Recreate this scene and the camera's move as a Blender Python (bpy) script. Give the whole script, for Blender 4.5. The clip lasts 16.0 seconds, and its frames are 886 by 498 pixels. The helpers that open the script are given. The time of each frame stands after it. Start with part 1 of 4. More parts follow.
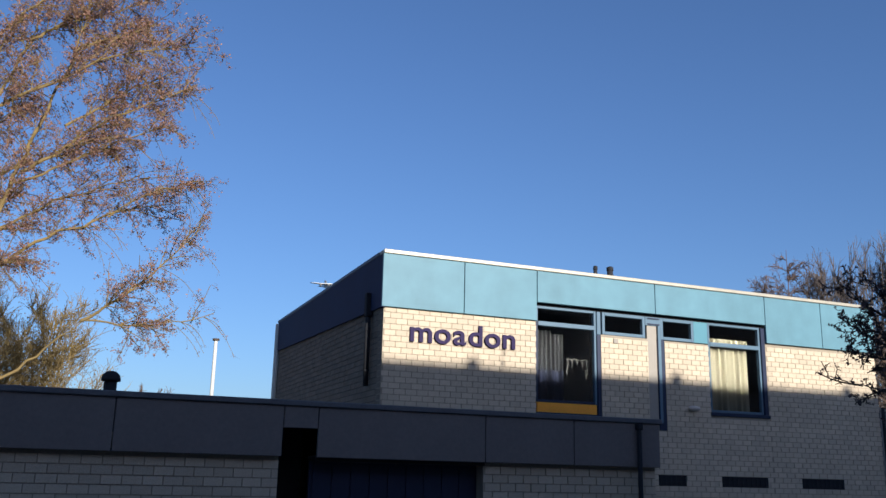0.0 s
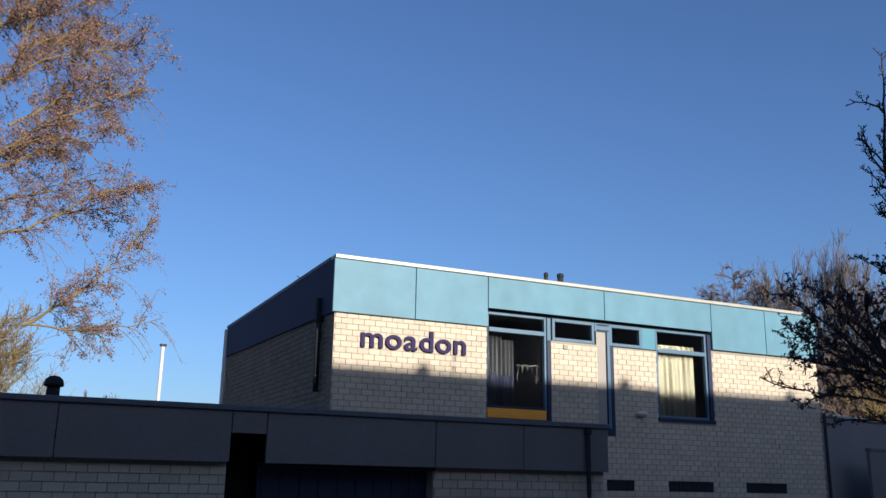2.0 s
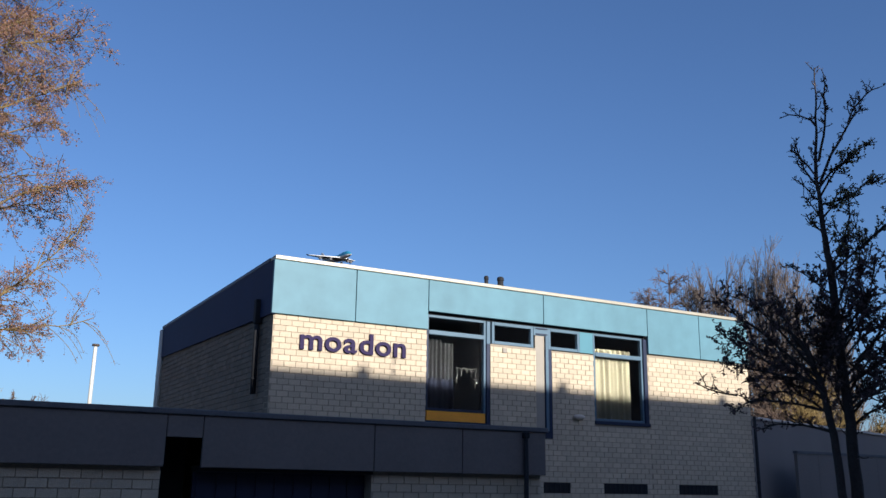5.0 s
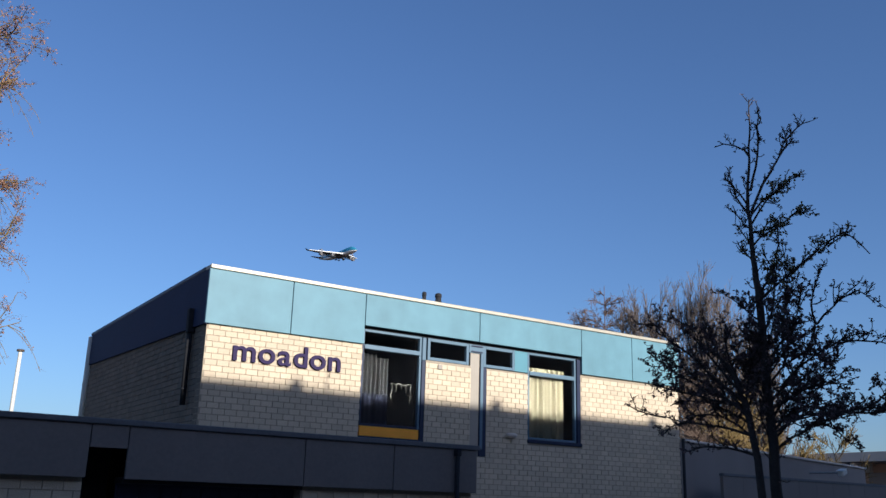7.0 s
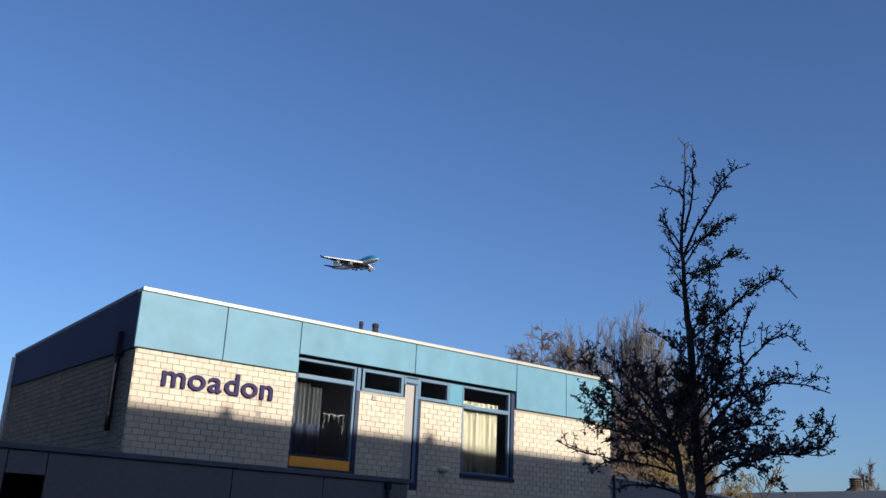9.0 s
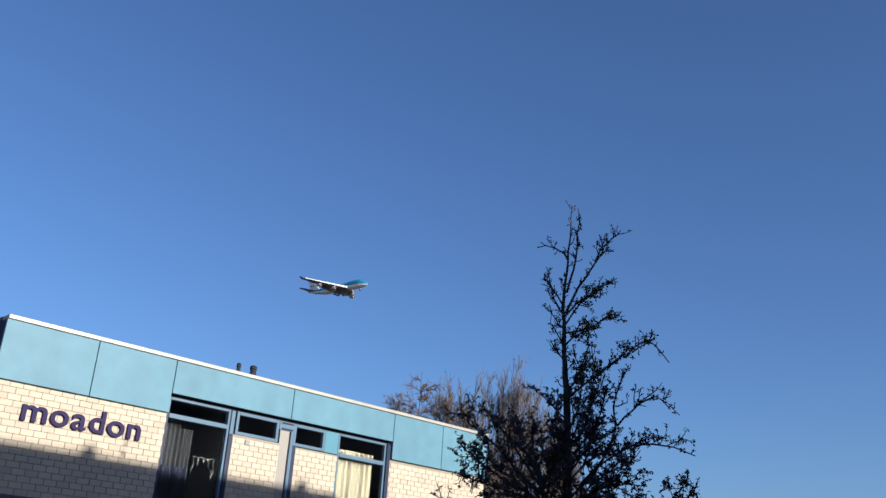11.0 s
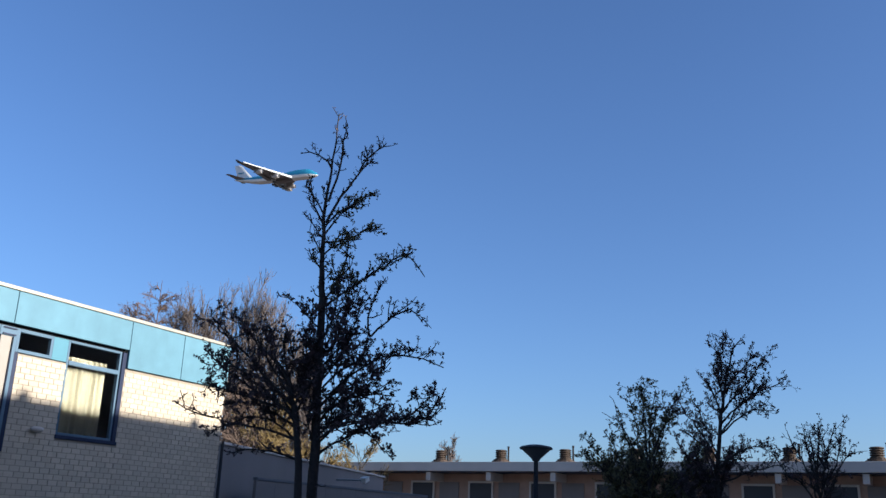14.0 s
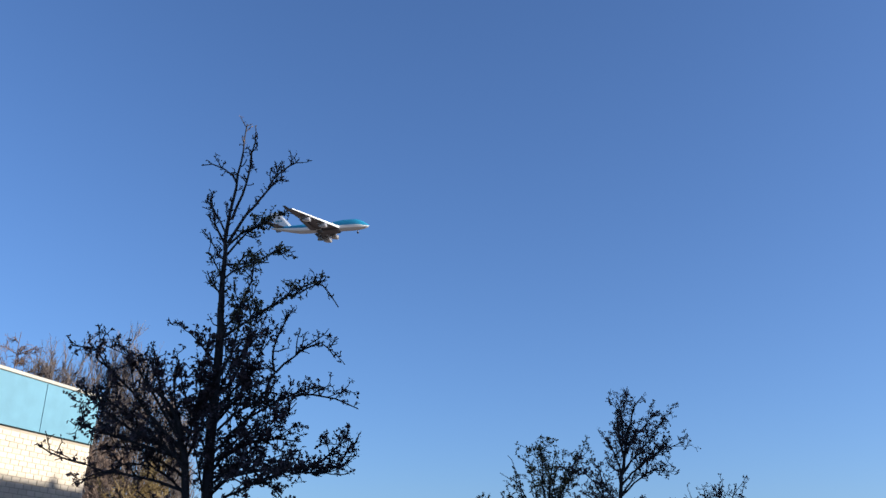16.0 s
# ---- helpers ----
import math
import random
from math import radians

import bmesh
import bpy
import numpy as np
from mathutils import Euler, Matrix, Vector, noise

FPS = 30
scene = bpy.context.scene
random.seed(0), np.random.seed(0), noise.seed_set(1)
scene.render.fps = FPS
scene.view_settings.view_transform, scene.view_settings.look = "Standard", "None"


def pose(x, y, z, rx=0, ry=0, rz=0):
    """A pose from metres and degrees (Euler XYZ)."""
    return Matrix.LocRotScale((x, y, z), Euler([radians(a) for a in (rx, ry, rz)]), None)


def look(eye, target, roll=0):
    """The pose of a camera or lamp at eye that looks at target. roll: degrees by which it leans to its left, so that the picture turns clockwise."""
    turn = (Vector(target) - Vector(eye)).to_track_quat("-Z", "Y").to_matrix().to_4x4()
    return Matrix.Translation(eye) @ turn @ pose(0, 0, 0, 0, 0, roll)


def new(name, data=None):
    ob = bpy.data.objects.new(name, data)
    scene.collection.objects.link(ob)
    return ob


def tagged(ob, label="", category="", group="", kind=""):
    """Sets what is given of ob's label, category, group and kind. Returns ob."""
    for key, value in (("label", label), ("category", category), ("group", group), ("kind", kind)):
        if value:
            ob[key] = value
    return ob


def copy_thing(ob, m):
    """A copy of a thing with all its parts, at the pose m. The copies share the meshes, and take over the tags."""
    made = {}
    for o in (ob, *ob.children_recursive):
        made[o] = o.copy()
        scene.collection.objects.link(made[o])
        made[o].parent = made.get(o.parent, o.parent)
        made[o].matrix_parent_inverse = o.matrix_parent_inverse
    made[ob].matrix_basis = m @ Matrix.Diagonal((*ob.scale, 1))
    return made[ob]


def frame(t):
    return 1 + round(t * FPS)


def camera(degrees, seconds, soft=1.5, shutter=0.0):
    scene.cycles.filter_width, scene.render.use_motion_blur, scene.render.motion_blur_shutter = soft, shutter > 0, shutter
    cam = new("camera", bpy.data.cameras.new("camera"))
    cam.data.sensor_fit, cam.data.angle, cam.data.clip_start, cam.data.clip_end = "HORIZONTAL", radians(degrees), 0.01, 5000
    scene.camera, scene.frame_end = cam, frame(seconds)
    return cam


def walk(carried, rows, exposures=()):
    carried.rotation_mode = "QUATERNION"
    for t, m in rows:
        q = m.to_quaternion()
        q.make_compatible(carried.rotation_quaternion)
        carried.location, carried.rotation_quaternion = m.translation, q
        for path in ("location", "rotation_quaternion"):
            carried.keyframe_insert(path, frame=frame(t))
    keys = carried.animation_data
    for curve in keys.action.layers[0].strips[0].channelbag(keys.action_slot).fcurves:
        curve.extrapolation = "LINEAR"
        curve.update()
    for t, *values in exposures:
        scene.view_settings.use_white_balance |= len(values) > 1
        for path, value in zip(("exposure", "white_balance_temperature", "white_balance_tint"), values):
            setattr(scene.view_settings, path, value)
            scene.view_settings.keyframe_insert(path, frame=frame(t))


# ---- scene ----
cam = camera(51.73, 16.0, soft=1.5)

# seconds, x, y, z, pitch, roll, yaw
PATH = [
    (0, 0.000, 0.000, 1.900, 14.12, -1.27, -22.25),
    (0.5, 0.035, -0.007, 1.887, 14.43, -1.41, -23.25),
    (1, 0.039, 0.009, 1.875, 14.38, -1.41, -23.83),
    (1.5, 0.030, -0.007, 1.875, 14.25, -1.30, -24.11),
    (2, 0.002, 0.001, 1.879, 14.60, -0.95, -25.29),
    (2.5, 0.015, -0.006, 1.886, 14.89, -1.00, -25.86),
    (3, 0.013, 0.003, 1.877, 14.87, -1.09, -26.39),
    (3.5, -0.034, 0.001, 1.880, 14.84, -0.96, -27.44),
    (6, -0.001, 0.011, 1.916, 15.13, -1.11, -30.34),
    (6.5, -0.011, 0.025, 1.910, 15.58, -1.39, -31.59),
    (7, 0.008, -0.010, 1.911, 15.79, -1.67, -33.22),
    (7.5, 0.013, 0.002, 1.911, 15.94, -1.92, -34.65),
    (8, 0.023, 0.013, 1.924, 16.02, -1.74, -35.32),
    (10.5, 0.081, -0.077, 1.931, 21.75, -4.50, -42.21),
    (11, 0.007, -0.027, 1.922, 21.30, -3.60, -45.30),
    (11.5, -0.004, 0.045, 1.904, 20.26, -3.06, -49.45),
    (12, 0.046, 0.066, 1.908, 19.01, -3.06, -53.47),
    (12.5, 0.124, 0.079, 1.925, 18.86, -2.79, -55.02),
    (13, 0.126, 0.075, 1.917, 19.56, -2.59, -56.41),
    (13.5, 0.054, 0.138, 1.894, 19.33, -2.13, -59.34),
    (14, 0.139, 0.254, 1.893, 16.96, -2.04, -61.32),
    (14.2, 0.226, 0.338, 1.885, 16.92, -2.23, -61.48),
    (14.5, 0.357, 0.463, 1.872, 18.04, -2.53, -61.44),
    (14.8, 0.443, 0.624, 1.848, 18.89, -2.92, -62.12),
    (15, 0.501, 0.732, 1.832, 19.95, -1.89, -63.40),
    (15.1, 0.514, 0.787, 1.819, 21.04, -0.87, -65.45),
    (15.2, 0.526, 0.843, 1.805, 21.74, -0.40, -66.56),
    (15.3, 0.539, 0.898, 1.792, 22.09, 0.65, -67.42),
    (15.4, 0.551, 0.954, 1.778, 21.75, 1.87, -68.51),
    (15.5, 0.564, 1.009, 1.765, 20.69, 1.35, -70.03),
    (15.7, 0.712, 1.065, 1.781, 20.29, 0.02, -71.03),
    (16, 0.935, 1.149, 1.805, 21.35, -1.20, -69.10),
]
EXPOSURES = [(0, 0.50, 6350, 18), (8.5, 0.50, 6350, 18), (10.5, 0.50, 6200, 18), (11.0, 0.54, 6200, 18), (12.0, 0.86, 6280, 18), (16, 0.92, 6250, 18)]
walk(cam, [(t, pose(x, y, z, 90 + p, r, a)) for t, x, y, z, p, r, a in PATH], EXPOSURES)

# ---- light ----
SUN_ELEV, SUN_SIDE = 17.0, 9.0  # degrees: height, and turn from the -y axis towards +x
world = bpy.data.worlds.new("world")
scene.world = world
world.use_nodes = True
wn = world.node_tree.nodes
sky = wn.new("ShaderNodeTexSky")
sky.sky_type, sky.sun_disc = "NISHITA", False
sky.sun_elevation, sky.sun_rotation = radians(SUN_ELEV), radians(180 - SUN_SIDE)
sky.altitude, sky.air_density, sky.dust_density, sky.ozone_density = 0, 1.0, 1.1, 6.0
wn["Background"].inputs[1].default_value = 0.10
world.node_tree.links.new(sky.outputs[0], wn["Background"].inputs[0])
sun_data = bpy.data.lights.new("sun", "SUN")
sun_data.energy, sun_data.angle, sun_data.color = 4.8, radians(0.55), (0.96, 0.97, 0.87)
sun = new("sun", sun_data)
el, az = radians(SUN_ELEV), radians(SUN_SIDE)
to_sun = Vector((math.sin(az) * math.cos(el), -math.cos(az) * math.cos(el), math.sin(el)))
sun.matrix_world = look(to_sun * 60, (0, 0, 0))


# ---- materials ----
def material(name, colour, rough=0.7, metal=0.0, vary=0.12, scale=3.0, fine=40.0, bump=0.15, per_piece=0.0, spec=0.4, streak=False):
    """A worn, slightly uneven surface: large stains, fine grain, a little relief."""
    m = bpy.data.materials.new(name)
    m.use_nodes = True
    n, l = m.node_tree.nodes, m.node_tree.links
    b = n["Principled BSDF"]
    b.inputs["Roughness"].default_value, b.inputs["Metallic"].default_value = rough, metal
    b.inputs["Specular IOR Level"].default_value = spec
    co = n.new("ShaderNodeTexCoord")
    mp = n.new("ShaderNodeMapping")
    if streak:
        mp.inputs["Scale"].default_value = (1.0, 1.0, 0.12)
    l.new(co.outputs["Object"], mp.inputs["Vector"])
    big, small = n.new("ShaderNodeTexNoise"), n.new("ShaderNodeTexNoise")
    big.inputs["Scale"].default_value, big.inputs["Detail"].default_value = scale, 5
    small.inputs["Scale"].default_value, small.inputs["Detail"].default_value = fine, 3
    l.new(mp.outputs[0], big.inputs["Vector"])
    l.new(co.outputs["Object"], small.inputs["Vector"])
    total = n.new("ShaderNodeMath")
    total.operation = "ADD"
    l.new(big.outputs["Fac"], total.inputs[0])
    l.new(small.outputs["Fac"], total.inputs[1])
    rng = n.new("ShaderNodeMapRange")
    rng.inputs["From Min"].default_value, rng.inputs["From Max"].default_value = 0.6, 1.4
    rng.inputs["To Min"].default_value, rng.inputs["To Max"].default_value = 1 - vary, 1 + vary
    l.new(total.outputs[0], rng.inputs["Value"])
    value = rng.outputs[0]
    if per_piece:
        geo, info, mix = n.new("ShaderNodeNewGeometry"), n.new("ShaderNodeObjectInfo"), n.new("ShaderNodeMath")
        both = n.new("ShaderNodeMath")
        both.operation = "ADD"
        l.new(geo.outputs["Random Per Island"], both.inputs[0])
        l.new(info.outputs["Random"], both.inputs[1])
        fr = n.new("ShaderNodeMath")
        fr.operation = "FRACT"
        l.new(both.outputs[0], fr.inputs[0])
        r2 = n.new("ShaderNodeMapRange")
        r2.inputs["To Min"].default_value, r2.inputs["To Max"].default_value = 1 - per_piece, 1 + per_piece
        l.new(fr.outputs[0], r2.inputs["Value"])
        mix.operation = "MULTIPLY"
        l.new(value, mix.inputs[0])
        l.new(r2.outputs[0], mix.inputs[1])
        value = mix.outputs[0]
    col = n.new("ShaderNodeVectorMath")
    col.operation = "SCALE"
    col.inputs[0].default_value = colour
    l.new(value, col.inputs["Scale"])
    l.new(col.outputs[0], b.inputs["Base Color"])
    if bump:
        bp = n.new("ShaderNodeBump")
        bp.inputs["Strength"].default_value, bp.inputs["Distance"].default_value = bump, 0.01
        l.new(small.outputs["Fac"], bp.inputs["Height"])
        l.new(bp.outputs[0], b.inputs["Normal"])
    return m


def leafy(name, colour, per_piece=0.35):
    m = material(name, colour, rough=0.6, vary=0.15, bump=0.0, per_piece=per_piece)
    b = m.node_tree.nodes["Principled BSDF"]
    b.inputs["Subsurface Weight"].default_value = 0.0
    b.inputs["Transmission Weight"].default_value = 0.0
    return m


BLOCK = material("painted_block", (0.56, 0.452, 0.325), rough=0.85, vary=0.12, scale=1.2, fine=60, bump=0.35, per_piece=0.09)
# Side wall's copy of the block, darkened to carry that side's shade.
BLOCK_SIDE = material("shaded_side_block", (0.215, 0.165, 0.122), rough=0.9, vary=0.15, scale=1.2, fine=60, bump=0.35, per_piece=0.12)
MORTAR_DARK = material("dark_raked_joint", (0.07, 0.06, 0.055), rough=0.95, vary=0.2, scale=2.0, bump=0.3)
MORTAR = material("mortar", (0.34, 0.28, 0.21), rough=0.95, vary=0.15, scale=2.0, bump=0.3)
PANEL = material("cyan_panel", (0.102, 0.225, 0.272), rough=0.55, vary=0.15, scale=1.9, fine=3.2, bump=0.0, streak=True)
# Dark blue of the side fascia, deepened for the shade it stands in.
PANEL_DARK = material("shaded_dark_blue_panel", (0.02, 0.032, 0.08), rough=0.8, vary=0.15, scale=1.2, fine=20, bump=0.05)
CAP = material("aluminium_cap", (0.429, 0.383, 0.301), rough=0.45, metal=0.3, vary=0.15, scale=4, bump=0.1)
GREY_PANEL = material("grey_fascia", (0.185, 0.156, 0.140), rough=0.6, vary=0.12, scale=1.5, fine=25, bump=0.06, streak=True)
GREY_LIP = material("grey_lip", (0.12, 0.12, 0.125), rough=0.6, vary=0.2, scale=5, bump=0.1)
FRAME_BLUE = material("light_blue_frame", (0.090, 0.154, 0.206), rough=0.45, vary=0.10, bump=0.05)
FRAME_CYAN = material("cyan_infill", (0.078, 0.225, 0.274), rough=0.45, vary=0.08, bump=0.05)
NAVY = material("navy_paint", (0.012, 0.02, 0.05), rough=0.45, vary=0.15, bump=0.05)
ORANGE = material("orange_panel", (0.97, 0.37, 0.03), rough=0.5, vary=0.08, bump=0.05)
PALE = material("pale_panel", (0.343, 0.300, 0.247), rough=0.7, vary=0.1, bump=0.1)
# Near-black for gaps, recesses and soffits; their shade is in the colour.
BLACK = material("gap_shade_black", (0.012, 0.012, 0.014), rough=0.8, vary=0.3, bump=0.0)
# Room colour near black: the unlit room's dimness is put into it.
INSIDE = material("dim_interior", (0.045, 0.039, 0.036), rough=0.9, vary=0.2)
CURTAIN = material("cream_curtain", (0.195, 0.168, 0.105), rough=0.9, vary=0.06, scale=6, bump=0.1)
# Grey curtain cut to near black, with the room's dimness in the colour.
CURTAIN_GREY = material("dimmed_net_curtain", (0.008, 0.0075, 0.007), rough=0.9, vary=0.2, scale=8, bump=0.1)
# Blue of the reflection in the first window's lower pane.
REFLECTION_BLUE = material("blue_reflection", (0.003, 0.005, 0.018), rough=0.9, vary=0.2, scale=6, bump=0.1)
LETTER = material("violet_letter", (0.033, 0.023, 0.067), spec=0.15, rough=0.7, vary=0.08, bump=0.02)
WHITE = material("white_paint", (0.608, 0.578, 0.507), rough=0.5, vary=0.05, bump=0.05)
METAL_DARK = material("dark_pipe", (0.02, 0.02, 0.022), rough=0.85, vary=0.2, bump=0.1)
ZINC = material("zinc", (0.312, 0.300, 0.274), rough=0.5, metal=0.6, vary=0.15, bump=0.1)
ROOFING = material("bitumen", (0.05, 0.05, 0.05), rough=0.9, vary=0.3, bump=0.4)
RENDER_WALL = material("grey_render", (0.23, 0.20, 0.185), rough=0.9, vary=0.12, scale=1.0, bump=0.2, streak=True)
EAVE = material("eave_board", (0.577, 0.503, 0.432), rough=0.6, vary=0.12, scale=1.0, bump=0.08, streak=True)
POT = material("clay_pot", (0.078, 0.051, 0.034), rough=0.85, vary=0.25, scale=5, bump=0.3)
# Paving and house brick are pale and warm to bounce fill onto walls.
ASPHALT = material("paving", (0.26, 0.215, 0.18), rough=0.95, vary=0.25, scale=0.8, fine=50, bump=0.3)
BRICK_HOUSE = material("house_brick", (0.42, 0.27, 0.20), rough=0.9, vary=0.2, scale=2.0, bump=0.3)
# Pale tone of the highlights on the rumpled cloth in the window.
HIGHLIGHT = material("cloth_highlight", (0.101, 0.094, 0.082), rough=0.5, vary=0.3, scale=20, bump=0.2)
BARK_DARK = material("dark_bark", (0.04, 0.032, 0.028), rough=0.9, vary=0.35, scale=6, bump=0.5)
BARK_GOLD = material("lichen_bark", (0.20, 0.135, 0.05), rough=0.9, vary=0.35, scale=4, bump=0.5)
BARK_PALE = material("pale_bark", (0.15, 0.115, 0.095), rough=0.9, vary=0.3, scale=4, bump=0.5)
BIRCH_TWIG = material("birch_twig", (0.125, 0.08, 0.06), rough=0.9, vary=0.3, scale=5, bump=0.3)
TWIG_BROWN = material("brown_twig", (0.13, 0.085, 0.06), rough=0.9, vary=0.3, scale=5, bump=0.3)
LEAF_DARK = leafy("dry_dark_leaf", (0.095, 0.060, 0.058))
LEAF_GREEN = leafy("dull_olive_leaf", (0.15, 0.125, 0.055))
LEAF_RUST = leafy("rusty_catkin", (0.225, 0.113, 0.072))
LEAF_GOLD = leafy("golden_leaf", (0.195, 0.124, 0.041))
HOOD = material("lamp_hood", (0.03, 0.03, 0.032), rough=0.5, vary=0.2, bump=0.05)
CONE = material("lamp_cone", (0.10, 0.10, 0.10), rough=0.4, vary=0.1, bump=0.02)
AIR_WHITE = material("aircraft_white", (0.74, 0.73, 0.70), rough=0.35, vary=0.05, scale=0.2, fine=2, bump=0.0)
AIR_GREY = material("aircraft_grey", (0.40, 0.37, 0.35), rough=0.35, vary=0.08, scale=0.2, fine=2, bump=0.0)
# Dark tone that puts the shaded underside into the wing's colour.
AIR_WING = material("aircraft_wing_shaded", (0.075, 0.060, 0.058), rough=0.4, vary=0.15, scale=0.3, fine=2, bump=0.0)
AIR_BLUE = material("aircraft_blue", (0.023, 0.232, 0.363), rough=0.3, vary=0.05, scale=0.2, fine=2, bump=0.0)
AIR_DARK = material("aircraft_dark", (0.05, 0.05, 0.055), rough=0.5, vary=0.1, scale=0.5, bump=0.0)

GLASS = bpy.data.materials.new("window_glass")
GLASS.use_nodes = True
gb = GLASS.node_tree.nodes["Principled BSDF"]
gb.inputs["Base Color"].default_value = (0.86, 0.9, 0.92, 1)
gb.inputs["Roughness"].default_value = 0.01
gb.inputs["Transmission Weight"].default_value = 1.0
gb.inputs["IOR"].default_value = 1.45


# ---- building helpers ----
def finish(name, bm, mat, parent=None, label=""):
    me = bpy.data.meshes.new(name)
    bm.to_mesh(me)
    bm.free()
    me.materials.append(mat)
    ob = new(name, me)
    if parent is not None:
        ob.parent = parent
    if label:
        ob["label"] = label
    return ob


part = finish


def add_box(bm, x0, x1, y0, y1, z0, z1):
    v = [bm.verts.new(p) for p in ((x0, y0, z0), (x1, y0, z0), (x1, y1, z0), (x0, y1, z0), (x0, y0, z1), (x1, y0, z1), (x1, y1, z1), (x0, y1, z1))]
    for f in ((3, 2, 1, 0), (4, 5, 6, 7), (0, 1, 5, 4), (1, 2, 6, 5), (2, 3, 7, 6), (3, 0, 4, 7)):
        bm.faces.new([v[i] for i in f])


def boxes(name, spans, mat, parent=None, label="", bevel=0.0):
    bm = bmesh.new()
    for s in spans:
        add_box(bm, *s)
    if bevel:
        bmesh.ops.bevel(bm, geom=bm.edges[:], offset=bevel, segments=1, affect="EDGES")
    return finish(name, bm, mat, parent, label)


def lathe(bm, profile, centre=(0, 0, 0), sides=20):
    """Turns a profile of (radius, height) about the z axis."""
    rings = []
    for r, z in profile:
        rings.append([bm.verts.new((centre[0] + r * math.cos(a), centre[1] + r * math.sin(a), centre[2] + z)) for a in (2 * math.pi * k / sides for k in range(sides))])
    for lo, hi in zip(rings, rings[1:]):
        for k in range(sides):
            bm.faces.new((lo[k], lo[(k + 1) % sides], hi[(k + 1) % sides], hi[k]))
    bm.faces.new(rings[0][::-1])
    bm.faces.new(rings[-1])


def smooth(ob):
    for p in ob.data.polygons:
        p.use_smooth = True
    return ob


def anchor(name, at, label, category, group="", kind=""):
    ob = new(name)
    ob.matrix_world = Matrix.Translation(at)
    return tagged(ob, label, category, group, kind)


class Soup:
    """Collects many small pieces into one mesh."""

    def __init__(self):
        self.v, self.f = [], []

    def tube(self, pts, radii, sides=5):
        base = len(self.v)
        for i, p in enumerate(pts):
            d = (pts[min(i + 1, len(pts) - 1)] - pts[max(i - 1, 0)]).normalized()
            a = d.cross(Vector((0.31, 0.17, 0.93))).normalized()
            b = d.cross(a)
            for k in range(sides):
                w = 2 * math.pi * k / sides
                self.v.append(p + (a * math.cos(w) + b * math.sin(w)) * radii[i])
        for i in range(len(pts) - 1):
            for k in range(sides):
                q = base + i * sides
                self.f.append((q + k, q + (k + 1) % sides, q + sides + (k + 1) % sides, q + sides + k))

    def leaf(self, p, size, rng):
        a = Vector((rng.gauss(0, 1), rng.gauss(0, 1), rng.gauss(0, 1))).normalized()
        b = a.cross(Vector((rng.gauss(0, 1), rng.gauss(0, 1), rng.gauss(0, 1)))).normalized()
        c = a.cross(b)
        q = len(self.v)
        w = size * rng.uniform(0.45, 0.75)
        self.v += [p, p + a * size * 0.5 + b * w * 0.5 + c * size * 0.12, p + a * size, p + a * size * 0.5 - b * w * 0.5 + c * size * 0.12]
        self.f.append((q, q + 1, q + 2, q + 3))

    def mesh(self, name, mat, parent=None, label=""):
        me = bpy.data.meshes.new(name)
        me.from_pydata([tuple(p) for p in self.v], [], self.f)
        me.materials.append(mat)
        ob = new(name, me)
        if parent is not None:
            ob.parent = parent
        if label:
            ob["label"] = label
        return ob


# ---- ground ----
bm = bmesh.new()
add_box(bm, -900, 900, -900, 900, -0.5, 0)
tagged(finish("ground", bm, ASPHALT), "grey paved ground round the buildings", "ground", kind="structure")

# ---- club building: outer box, wall cores, roof ----
FY, LX, RX, BY = 14.52, 4.79, 15.79, 22.8   # front plane, left plane, right end, back
ROOF, PTOP, PBOT, PMID = 5.70, 5.63, 4.70, 5.04
club = anchor("club_building", (0, 0, 0), "two-storey flat-roofed club building of pale painted blocks with cyan panels", "building")
T = 0.25  # wall thickness
SKIN = 0.009
# brick fields of the front wall: x0, x1, z0, z1
FIELDS = [(LX, 7.69, 0, PBOT), (7.69, 9.05, 0, 3.08), (9.05, 10.08, 0, 4.57), (10.08, 10.46, 0, 2.86), (10.46, 11.48, 0, 4.555),
          (11.48, 12.88, 0, 3.19), (12.88, RX, 0, PBOT - 0.02)]
VENTS = [(10.22, 10.84), (11.65, 12.75), (13.59, 14.67)]
VENT_Z = (1.866, 2.060)
walls_front = [boxes("wall", [(x0, x1, FY + SKIN, FY + T, z0, z1)], MORTAR, club) for x0, x1, z0, z1 in FIELDS]
boxes("lintel", [(LX, RX, FY + SKIN, FY + T, PMID + 0.04, PTOP)], MORTAR, club)
boxes("lintel", [(LX, 7.69, FY + SKIN, FY + T, PBOT + 0.002, PMID + 0.038)], MORTAR, club)
boxes("lintel", [(12.88, RX, FY + SKIN, FY + T, PBOT - 0.018, PMID + 0.038)], MORTAR, club)
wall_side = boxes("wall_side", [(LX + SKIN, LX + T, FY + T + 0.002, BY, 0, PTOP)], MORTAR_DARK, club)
boxes("wall_back", [(LX + T, RX, BY - T, BY, 0, PTOP)], BLOCK, club)
boxes("wall_end", [(RX - T, RX - 0.002, FY + T + 0.002, BY - T, 0, PTOP)], BLOCK, club)
boxes("roof", [(LX + 0.02, RX - 0.02, FY + 0.03, BY - 0.02, PTOP - 0.2, PTOP + 0.02)], ROOFING, club)
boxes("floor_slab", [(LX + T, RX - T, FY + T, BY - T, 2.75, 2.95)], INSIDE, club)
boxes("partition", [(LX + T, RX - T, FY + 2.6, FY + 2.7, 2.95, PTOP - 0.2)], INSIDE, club)
